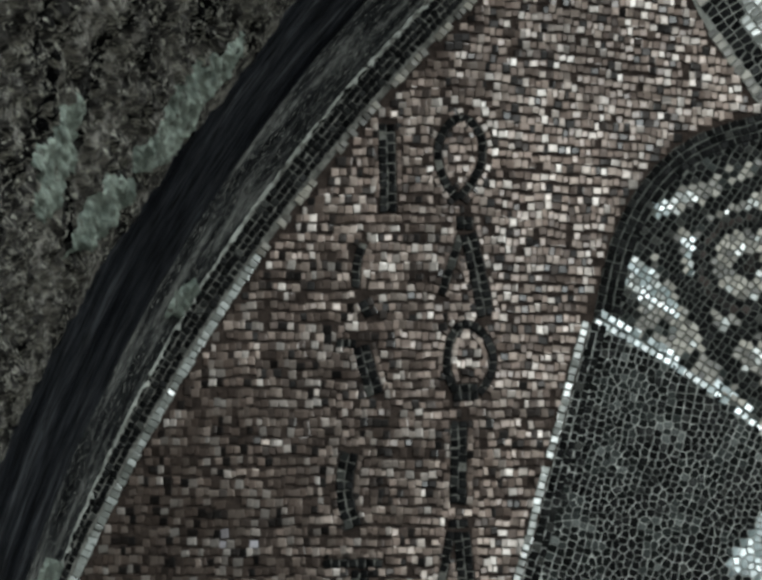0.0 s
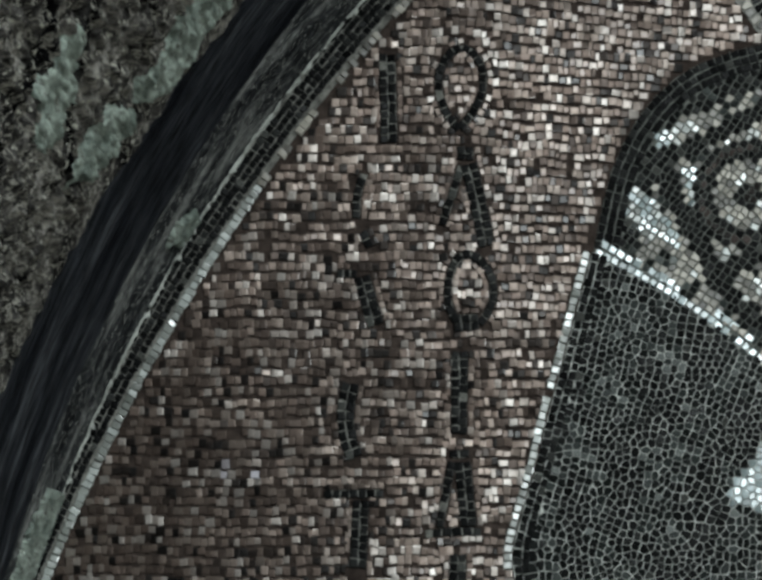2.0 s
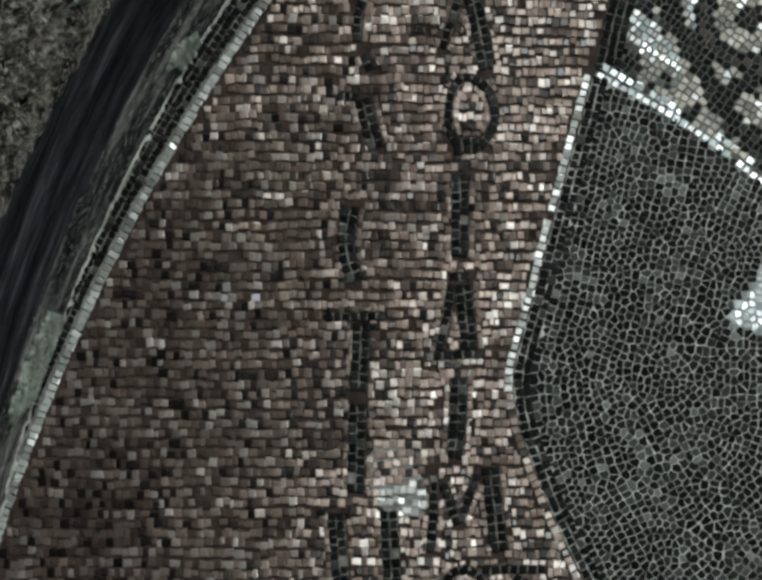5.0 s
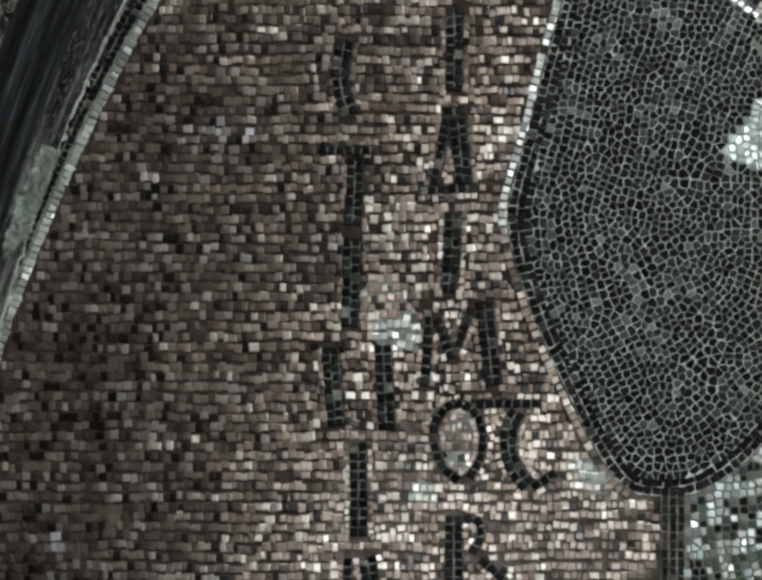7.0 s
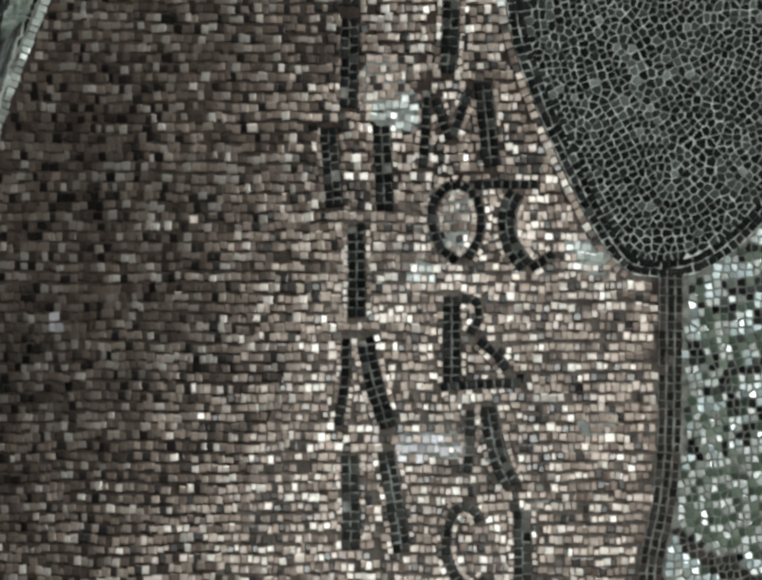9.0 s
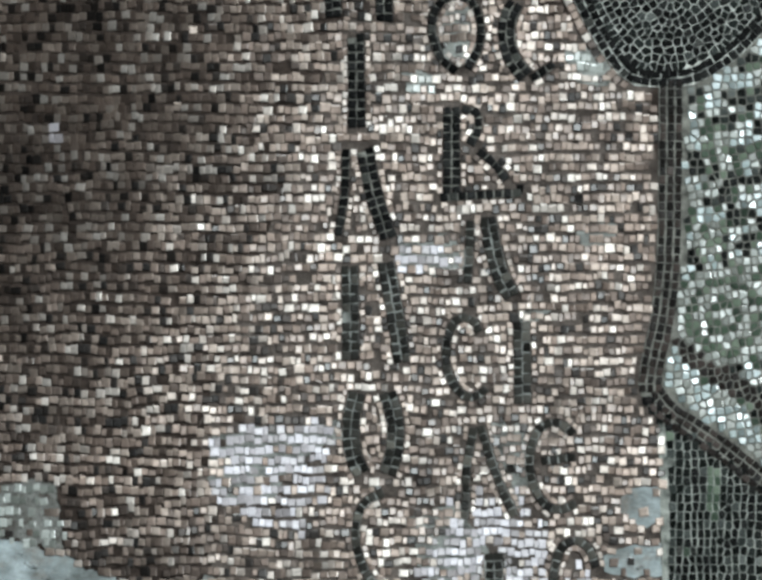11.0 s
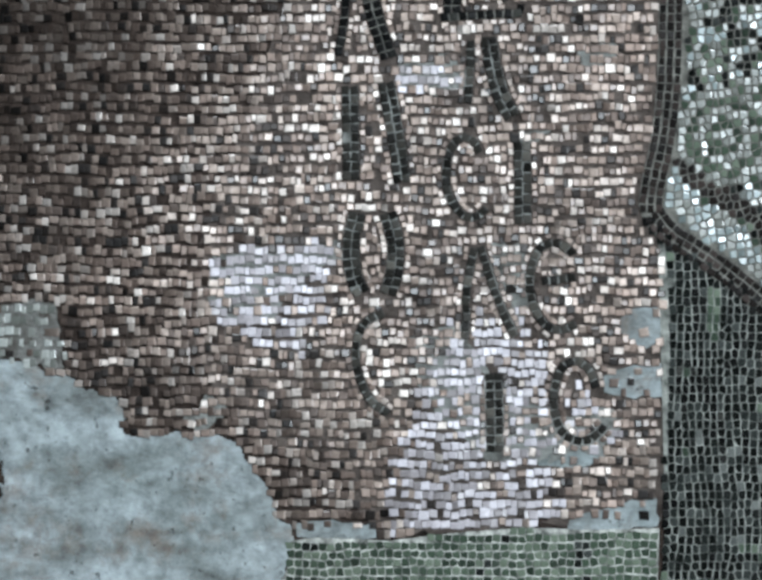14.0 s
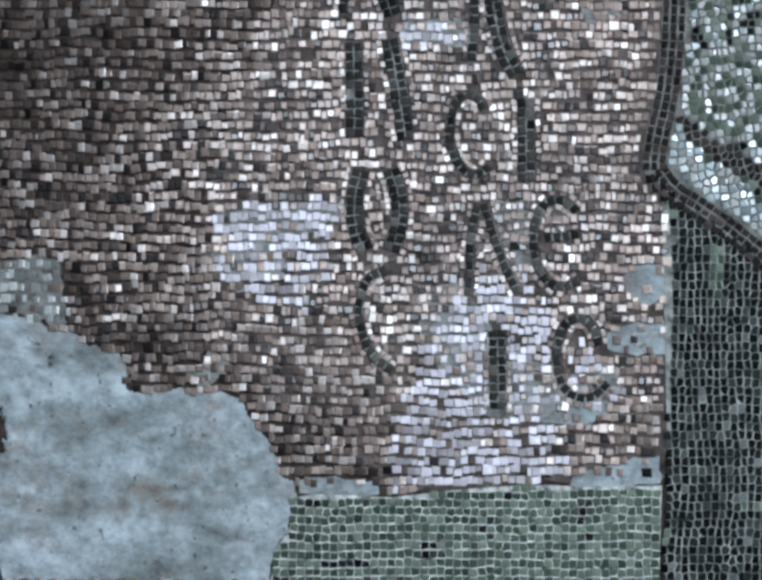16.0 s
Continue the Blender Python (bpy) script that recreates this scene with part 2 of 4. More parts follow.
def from_segment(p, x0, z0, x1, z1):
    d = np.array([x1 - x0, z1 - z0], float)
    k = np.clip(((p - (x0, z0)) @ d) / max(d @ d, 1e-9), 0, 1)
    return np.hypot(*(p - (x0, z0) - k[:, None] * d).T)


def from_line(line, pts):
    p = np.asarray(pts, float)
    return np.min([from_segment(p, *a, *b) for a, b in zip(line[:-1], line[1:])], 0)


def relief(x, z):
    """The gentle unevenness of the old wall face, in mm towards the viewer."""
    return 5.0 * noise.noise((x / 330.0, z / 330.0, 1.7)) + 1.6 * noise.noise((x / 90.0, z / 90.0, 5.1))


DOME = 0.24   # mm by which a worn cube is cushioned


class Pieces:
    """Collects tesserae, in mm on the wall, and turns them into one mesh or single ones."""

    def __init__(self):
        self.items = []

    def put(self, x, z, w, h, turn=0.0, tip=(0.0, 0.0), proud=3.0):
        self.items.append((x, z, w, h, turn, tip, proud))

    @staticmethod
    def slab_of(ring, tip, proud):
        """A cut piece of any outline."""
        n = len(ring)
        mx, mz = sum(p[0] for p in ring) / n, sum(p[1] for p in ring) / n
        base = relief(mx, mz)
        verts = []
        for scale, level in ((1.0, -3.0), (0.96, proud - DOME), (0.72, proud)):
            for x, z in ring:
                px, pz = (x - mx) * scale, (z - mz) * scale
                out = base + level + (tip[0] * px + tip[1] * pz if level > 0 else 0.0)
                verts.append(((mx + px) / 1000, -out / 1000, (mz + pz) / 1000))
        faces = [tuple(range(2 * n, 3 * n))]
        for i in range(n):
            j = (i + 1) % n
            faces += [(i, j, n + j, n + i), (n + i, n + j, 2 * n + j, 2 * n + i)]
        return verts, faces

    @staticmethod
    def block(item, rng, at_origin=False):
        x, z, w, h, turn, tip, proud = item
        c, s = math.cos(turn), math.sin(turn)
        verts = []
        jit = [(rng.uniform(-0.06, 0.06) * w, rng.uniform(-0.09, 0.09) * h) for _ in range(4)]
        for scale, level in ((1.0, -3.0), (0.97, proud - DOME), (0.7, proud)):
            for (sx, sz), (jx, jz) in zip(((-1, -1), (1, -1), (1, 1), (-1, 1)), jit):
                lx, lz = (sx * w / 2 + jx) * scale, (sz * h / 2 + jz) * scale
                px, pz = c * lx - s * lz, s * lx + c * lz
                out = level + (tip[0] * px + tip[1] * pz if level > 0 else 0.0)
                verts.append((px / 1000, -out / 1000, pz / 1000))
        base = relief(x, z)
        if not at_origin:
            verts = [(a + x / 1000, b - base / 1000, d + z / 1000) for a, b, d in verts]
        faces = [(8, 9, 10, 11)]
        for i in range(4):
            j = (i + 1) % 4
            faces += [(i, j, 4 + j, 4 + i), (4 + i, 4 + j, 8 + j, 8 + i)]
        return verts, faces, (x / 1000, -base / 1000, z / 1000)

    def joined(self, name, material, parent, label="", seed=1):
        rng = random.Random(seed)
        verts, faces = [], []
        for item in self.items:
            v, f = self.slab_of(*item) if len(item) == 3 else self.block(item, rng)[:2]
            n = len(verts)
            verts += v
            faces += [tuple(i + n for i in q) for q in f]
        if not verts:
            return None
        return tagged(mesh_object(name, verts, faces, material, parent, label), kind="stuff")

    def single(self, name, material, parent, seed=1):
        rng = random.Random(seed)
        for item in self.items:
            v, f, where = self.block(item, rng, True)
            ob = mesh_object(name, v, f, material, parent)
            ob.location = where


def bed(name, poly, level, material, parent, label="", step=14.0):
    """A mortar bed that fills a polygon (mm) and follows the wall's unevenness."""
    bm = bmesh.new()
    ring = []
    for (x0, z0), (x1, z1) in zip(poly, poly[1:] + poly[:1]):
        n = max(1, round(math.hypot(x1 - x0, z1 - z0) / step))
        ring += [(x0 + (x1 - x0) * i / n, z0 + (z1 - z0) * i / n) for i in range(n)]
    for x, z in ring:
        bm.verts.new((x, 0, z))
    bm.faces.new(bm.verts)
    bmesh.ops.triangulate(bm, faces=bm.faces[:])
    for _ in range(6):
        far = [e for e in bm.edges if e.calc_length() > 26]
        if not far:
            break
        bmesh.ops.subdivide_edges(bm, edges=far, cuts=1)
        bmesh.ops.triangulate(bm, faces=[f for f in bm.faces if len(f.verts) > 3])
    for v in bm.verts:
        x, z = v.co.x, v.co.z
        v.co = (x / 1000, -(relief(x, z) + level) / 1000, z / 1000)
    for f in bm.faces:
        f.normal_update()
        if f.normal.y > 0:
            f.normal_flip()
        f.smooth = True
    data = bpy.data.meshes.new(name)
    bm.to_mesh(data)
    bm.free()
    data.materials.append(material)
    ob = new(name, data)
    ob.parent = parent
    return tagged(ob, label) if label else ob


def ragged(poly, step, amount, seed):
    rng = random.Random(seed)
    ring = []
    for (x0, z0), (x1, z1) in zip(poly, poly[1:] + poly[:1]):
        n = max(1, round(math.hypot(x1 - x0, z1 - z0) / step))
        ring += [(x0 + (x1 - x0) * i / n + rng.uniform(-amount, amount), z0 + (z1 - z0) * i / n + rng.uniform(-amount, amount)) for i in range(n)]
    return ring


def along(line, step):
    """Even steps along a polyline: place and direction."""
    pts = np.asarray(line, float)
    seg = np.hypot(*np.diff(pts, axis=0).T)
    cum = np.r_[0, np.cumsum(seg)]
    n = max(1, round(cum[-1] / step))
    out = []
    for i in range(n):
        d = (i + 0.5) * cum[-1] / n
        k = min(np.searchsorted(cum, d, side="right") - 1, len(seg) - 1)
        f = (d - cum[k]) / max(seg[k], 1e-9)
        p = pts[k] + (pts[k + 1] - pts[k]) * f
        t = pts[k + 1] - pts[k]
        out.append((p[0], p[1], math.atan2(t[1], t[0])))
    return out, cum[-1] / n


def smooth_line(line, rounds=2):
    pts = [tuple(map(float, p)) for p in line]
    for _ in range(rounds):
        out = [pts[0]]
        for a, b in zip(pts[:-1], pts[1:]):
            out += [(0.75 * a[0] + 0.25 * b[0], 0.75 * a[1] + 0.25 * b[1]), (0.25 * a[0] + 0.75 * b[0], 0.25 * a[1] + 0.75 * b[1])]
        pts = out + [pts[-1]]
    return pts


def row(pieces, line, offset, pitch, size, rng, tip=0.06, lean=(0.12, 0.12), skip=0.0, twist=0.07, fill=(0.82, 0.97)):
    """A row of tesserae beside a line."""
    places, step = along(line, pitch)
    for x, z, a in places:
        if rng.random() < skip:
            continue
        ox, oz = -math.sin(a) * offset, math.cos(a) * offset
        pieces.put(x + ox, z + oz, step * rng.uniform(*fill), size * rng.uniform(0.86, 1.05), a + rng.uniform(-twist, twist),
                   (lean[0] + rng.gauss(0, tip), lean[1] + rng.gauss(0, tip)), rng.uniform(2.8, 3.9))


# ---- the plan of the wall, in mm: x across, z up ----
ARCH_X, ARCH_Z, ARCH_R = 1283.0, 2179.0, 1758.0   # edge of the arch
FILLET_X, FILLET_Z, FILLET_R = 1570.0, 1943.0, 2087.0   # the pale row inside it


def arc(cx, cz, r, a0, a1, n=60):
    return [(cx + r * math.cos(radians(a0 + (a1 - a0) * i / n)), cz + r * math.sin(radians(a0 + (a1 - a0) * i / n))) for i in range(n + 1)]


def fillet(extra=0.0):
    return arc(FILLET_X, FILLET_Z, FILLET_R + extra, 176.0, 124.0)


# dark green field and its neighbours
GREEN_EDGE = [(188, 3054), (179, 3019), (169, 2983), (159, 2945), (148, 2907), (137, 2866), (128, 2825)] + [(120, 2801), (107, 2755), (104, 2730), (108, 2697), (121, 2654), (136, 2614), (151, 2579), (171, 2536)] + [(183, 2510), (200, 2480), (218, 2455), (235, 2444), (265, 2442), (295, 2445), (324, 2460), (349, 2480), (374, 2508)]
GREEN_TOP = [(379, 2930), (363, 2940), (330, 2968), (300, 2991), (272, 3010), (240, 3029), (212, 3044), (192, 3056)]
GREEN_FIELD = GREEN_EDGE + [(470, 2480), (470, 2930)] + GREEN_TOP
BADGE_EDGE = [(384, 3280), (363, 3274), (333, 3266), (302, 3254), (277, 3239), (254, 3218), (236, 3195), (221, 3169), (208, 3138), (200, 3107), (194, 3078), (190, 3058)]
BADGE = BADGE_EDGE + GREEN_TOP[::-1] + [(470, 2940), (470, 3290)]
CORNER_EDGE = [(286, 3419), (303, 3382), (321, 3348), (341, 3320), (358, 3293), (378, 3270)]
CORNER = CORNER_EDGE + [(470, 3270), (470, 3430)]
WEDGE = [(378, 2872), (362, 2854), (342, 2826), (322, 2795), (342, 2785), (377, 2780)]
# the panel under the green field
POST = [(272, 2450), (272, 2403), (271, 2348), (270, 2278), (266, 2228), (260, 2189)] + [(254, 2169), (249, 2134)]
HEM = POST + [(253, 2129), (267, 2109), (295, 2092), (330, 2067), (363, 2040), (384, 2025)]
LOWER = POST + [(253, 2129), (267, 2109), (295, 2092), (330, 2067), (363, 2040), (384, 2025)] + [(470, 2060), (470, 2490)] + [(374, 2508), (349, 2480), (324, 2460), (295, 2445)]
COLUMN_EDGE = [(240, 2124), (253, 2107), (267, 2088), (268, 2055), (265, 1986), (263, 1911), (260, 1837), (256, 1742), (255, 1709)]
COLUMN = COLUMN_EDGE + [(470, 1640), (470, 2060)] + [(363, 2039), (330, 2066), (295, 2089), (267, 2107), (253, 2127)]
MEADOW_TOP = [(-122, 1796), (-95, 1800), (-55, 1799), (-16, 1797), (24, 1802), (63, 1806), (102, 1809), (147, 1810), (181, 1808), (226, 1809), (258, 1810)]
MEADOW_FIELD = MEADOW_TOP + [(256, 1742), (255, 1709), (-139, 1709), (-134, 1742), (-119, 1768)]
LOSS = [(-431, 1983), (-391, 1980), (-366, 1971), (-346, 1967), (-321, 1952), (-298, 1948), (-283, 1922), (-286, 1908), (-263, 1906), (-232, 1911), (-221, 1904), (-193, 1901), (-170, 1901), (-163, 1886), (-144, 1862), (-133, 1837), (-129, 1817), (-115, 1814), (-114, 1792), (-118, 1768), (-133, 1742), (-141, 1709), (-439, 1709)]
LOSS_OLD = [(-431, 2035), (-401, 2040), (-381, 2046), (-352, 2035), (-344, 2005), (-342, 1968), (-366, 1968), (-391, 1978), (-431, 1981)]
# worn, whitish stretches of the gold ground
WORN_A = [(-16, 1805), (-23, 1823), (-13, 1884), (18, 1941), (20, 1965), (48, 1990), (42, 2015), (67, 2040), (83, 2042), (112, 2040), (131, 2015), (146, 1986), (144, 1941), (136, 1892), (157, 1845), (170, 1809)]
WORN_B = [(-194, 2082), (-164, 2094), (-105, 2099), (-70, 2103), (-65, 2084), (-85, 2055), (-65, 2040), (-95, 2015), (-107, 1986), (-142, 1990), (-169, 2008), (-194, 2030)]
WORN_C = [(174, 1990), (211, 1919), (226, 1911), (189, 1887), (152, 1897)]
WORN_E = [(-375, 2407), (-344, 2409), (-338, 2385), (-371, 2383)]
WORN_F = [(-199, 2833), (-151, 2823), (-152, 2800), (-197, 2804)]
WORN_D = [(-8, 2285), (34, 2285), (61, 2268), (58, 2255), (-8, 2258)]
# small repairs, in plaster or grey stone
REPAIR_A = [(224, 2030), (261, 2035), (262, 2005), (246, 1990), (226, 2003), (212, 2015)]
REPAIR_B = [(201, 1963), (231, 1975), (260, 1977), (260, 1945), (226, 1941), (204, 1946)]
REPAIR_C = [(127, 1882), (162, 1897), (201, 1892), (206, 1884), (172, 1869), (137, 1872)]
REPAIR_D = [(-36, 2627), (7, 2627), (12, 2604), (2, 2587), (-16, 2597), (-34, 2604)]
REPAIR_E = [(165, 2478), (190, 2484), (205, 2470), (202, 2453), (180, 2454)]
REPAIR_F = [(-112, 1813), (-75, 1818), (-31, 1813), (-28, 1802), (-65, 1797), (-110, 1799)]
REPAIR_H = [(164, 1807), (167, 1820), (206, 1832), (231, 1837), (255, 1842), (257, 1810), (206, 1808)]
REPAIR_G = [(1, 2447), (23, 2455), (31, 2440), (9, 2432)]

# mortar smeared between and over the tesserae
SMEARS = [
    [(-40, 2671), (-5, 2673), (-3, 2658), (12, 2635), (15, 2595), (-10, 2588), (-40, 2605), (-47, 2635)],
    [(-6, 2285), (59, 2287), (61, 2255), (34, 2247), (-6, 2250)],
    [(158, 2479), (188, 2489), (208, 2464), (203, 2444), (168, 2454)],
    [(-1, 2459), (24, 2459), (29, 2439), (4, 2432)],
    [(178, 2300), (217, 2302), (217, 2285), (182, 2280)],
    [(-222, 1922), (-197, 1946), (-180, 1936), (-187, 1917), (-212, 1904)],
    [(-193, 2090), (-133, 2094), (-69, 2102), (-67, 2082), (-94, 2070), (-133, 2025), (-178, 2015), (-197, 2045)],
    [(84, 2104), (123, 2099), (128, 2065), (113, 2005), (89, 2065)],
    [(-5, 2005), (64, 2015), (84, 1966), (172, 1917), (143, 1880), (84, 1877), (25, 1936)],
    [(37, 2519), (69, 2524), (71, 2469), (49, 2464), (34, 2489)],
    [(114, 2216), (148, 2213), (133, 2198), (114, 2198)],
    [(148, 1917), (202, 1936), (224, 1917), (192, 1887), (148, 1877)],
]

# ---- the vestibule ----
wall = slab("wall_north", -4.0, 4.0, 0.012, 0.5, 0.0, 6.0, ROOM)
tagged(wall, "grey limewashed wall that carries the mosaic", "wall", kind="structure")
tagged(slab("floor", -4.0, 4.0, -9.4, 0.5, -0.2, 0.0, PAVE), "grey marble paving of the vestibule", "floor", kind="structure")
tagged(slab("ceiling", -4.0, 4.0, -9.4, 0.5, 6.0, 6.2, ROOM), "plain grey plaster ceiling", "ceiling", kind="structure")
tagged(slab("wall_west", -4.3, -4.0, -9.4, 0.5, 0.0, 6.0, ROOM), "plain grey plaster wall", "wall", kind="structure")
tagged(slab("wall_east", 4.0, 4.3, -9.4, 0.5, 0.0, 6.0, ROOM), "plain grey plaster wall", "wall", kind="structure")
south = tagged(new("wall_south"), "plain grey plaster wall with a window opening", "wall", kind="structure")
wx0, wx1, wz0, wz1 = WIN_X - WIN_W / 2, WIN_X + WIN_W / 2, WIN_Z - WIN_H / 2, WIN_Z + WIN_H / 2
for x0, x1, z0, z1 in ((-4.0, wx0, 0, 6), (wx1, 4.0, 0, 6), (wx0, wx1, 0, wz0), (wx0, wx1, wz1, 6)):
    slab("wall_section", x0, x1, -9.4, -9.0, z0, z1, ROOM, south)


# the arch soffit, which comes forward from the wall on the left
def soffit_point(deg, deep, lift=0.0):
    r = ARCH_R - lift
    return ((ARCH_X + r * math.cos(radians(deg))) / 1000, -deep, (ARCH_Z + r * math.sin(radians(deg))) / 1000)


def soffit_rough(deg, deep):
    """How far the broken surface stands out, in mm."""
    s = deg * ARCH_R * math.pi / 180
    grow = min(1.0, max(0.0, (deep - broken_edge(deg) + 0.04) / 0.2))
    n = noise.fractal((s / 30.0, deep * 5.0, 2.0), 0.7, 2.1, 5)
    m = noise.noise((s / 170.0, deep * 1.6, 9.0))
    return 2.0 + 1.5 * noise.noise((s / 60.0, deep * 4.0, 4.0)) + grow * (11.0 * n + 8.0 * m + 8.0 * abs(noise.noise((s / 13.0, deep * 14.0, 6.0))) + 5.0 * noise.noise((s / 5.0, deep * 34.0, 8.0)))


def broken_edge(deg):
    """Depth at which the smooth stone gives way to the broken mortar: it drifts back towards the foot of the arch."""
    s = deg * ARCH_R * math.pi / 180
    return 0.585 + 0.0165 * max(0.0, deg - 146) + 0.03 * noise.noise((s / 90.0, 3.0, 5.0)) + 0.018 * noise.noise((s / 17.0, 8.0, 5.0))


def soffit(name, deg0, deg1, front, rear, na, nd, material, parent, label):
    verts, faces = [], []
    for i in range(na + 1):
        deep0, deep1 = front(deg0 + (deg1 - deg0) * i / na), rear(deg0 + (deg1 - deg0) * i / na)
        for j in range(nd + 1):
            a, d = deg0 + (deg1 - deg0) * i / na, deep0 + (deep1 - deep0) * j / nd
            verts.append(soffit_point(a, d, soffit_rough(a, d)))
    for i in range(na):
        for j in range(nd):
            k = i * (nd + 1) + j
            faces.append((k, k + 1, k + nd + 2, k + nd + 1))
    ob = mesh_object(name, verts, faces, material, parent, label, True)
    layer = ob.data.uv_layers.new(name="surface")
    for loop in ob.data.loops:
        i, j = divmod(loop.vertex_index, nd + 1)
        layer.data[loop.index].uv = (radians(deg0 + (deg1 - deg0) * i / na) * ARCH_R / 1000, -verts[loop.vertex_index][1])
    return ob


arch = tagged(new("arch_soffit"), "dark weathered underside of an arch with crumbling mortar", "arch", kind="structure")
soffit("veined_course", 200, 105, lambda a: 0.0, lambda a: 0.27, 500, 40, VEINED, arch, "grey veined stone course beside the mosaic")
soffit("soot_course", 200, 105, lambda a: 0.27, broken_edge, 1300, 40, BLUE_BLACK, arch, "smooth blue-black stone course")
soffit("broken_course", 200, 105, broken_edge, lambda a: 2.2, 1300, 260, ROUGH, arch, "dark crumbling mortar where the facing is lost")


def soffit_patch(points, seed):
    """A remnant of old plaster on the soffit. points: degrees along the arch and depth in metres."""
    da, dd = 0.055, 0.0075
    shape = [(a / da, d / dd) for a, d in points]
    a0, a1 = min(p[0] for p in shape) - 4, max(p[0] for p in shape) + 4
    d0, d1 = min(p[1] for p in shape) - 4, max(p[1] for p in shape) + 4
    na, nd = int(a1 - a0) + 1, int(d1 - d0) + 1
    cells = [(a0 + i, d0 + j) for i in range(na + 1) for j in range(nd + 1)]
    hit, near = inside(shape, cells)
    verts, depth_in = [], []
    for (u, v), h, n in zip(cells, hit, near):
        a, d = u * da, v * dd
        k = (n if h else -n) - 2.4 * noise.fractal((u / 7.0, v / 4.0, seed), 0.6, 2.1, 5) + 1.0
        depth_in.append(k)
        skin = 0.7 * soffit_rough(a, d) + 4.5 + 2.2 * noise.fractal((u / 3.0, v / 3.0, 9.0), 0.7, 2.0, 3)
        verts.append(soffit_point(a, d, skin if k > 1.2 else soffit_rough(a, d) - 1.0))
    faces = []
    for i in range(na):
        for j in range(nd):
            q = (i * (nd + 1) + j, i * (nd + 1) + j + 1, (i + 1) * (nd + 1) + j + 1, (i + 1) * (nd + 1) + j)
            if max(depth_in[c] for c in q) > 0:
                faces.append(q)
    used = sorted({c for q in faces for c in q})
    index = {c: n for n, c in enumerate(used)}
    return mesh_object("plaster_patch", [verts[c] for c in used], [tuple(index[c] for c in q) for q in faces], PATCH, arch, "pale grey-green plaster remnant", True)


soffit_patch([(145.77, 0.75), (145.15, 0.706), (145.69, 0.67), (146.67, 0.672), (147.86, 0.682), (149.16, 0.665), (150.71, 0.752), (151.31, 0.829), (150.81, 0.853), (149.61, 0.861), (148.93, 0.897), (147.05, 0.823)], 1)
soffit_patch([(152.78, 0.995), (151.42, 0.821), (151.75, 0.785), (152.86, 0.799), (154.12, 0.848), (154.98, 0.957), (155.53, 0.982), (155.02, 1.023), (153.76, 0.968), (153.12, 0.993)], 2)
soffit_patch([(153.25, 1.362), (153.29, 1.301), (153.76, 1.263), (154.07, 1.205), (154.91, 1.196), (155.68, 1.178), (156.5, 1.28), (156.68, 1.357), (155.96, 1.351), (155.99, 1.434), (155.31, 1.406), (154.47, 1.385)], 3)
soffit_patch([(149.0, 0.079), (148.86, 0.0), (150.06, 0.019), (150.74, 0.119), (150.31, 0.142), (149.42, 0.108)], 4)
soffit_patch([(159.93, 0.142), (159.25, 0.0), (160.37, -0.03), (162.27, 0.008), (163.88, 0.15), (163.83, 0.203), (162.5, 0.205), (161.16, 0.177)], 5)

# ---- the mosaic ----
mosaic = tagged(new("wall_mosaic"), "old gold-ground wall mosaic with a dark Greek inscription and green fields", "mosaic")
RNG = random.Random(11)
bed("setting_bed", fillet(6.0)[::-1] + [(-520, 2088), (-520, 1640), (470, 1640), (470, 3440), (380, 3800)], -1.3, BED_RED, mosaic, "red-brown setting bed of the gold ground")

# The lower gold ground gets a paler joint colour within this outline.
PALER_BED = [(-70, 2497), (83, 2542), (252, 2482), (254, 2233), (231, 2124), (263, 2075), (259, 1813), (-36, 1808), (-65, 1872), (-134, 1897), (-198, 1956), (-204, 2099), (-135, 2184), (-95, 2303)]
bed("worn_bed", ragged(PALER_BED, 11.0, 15.0, 19), 0.1, BED_BEIGE, mosaic, "paler mortar between the gold tesserae")

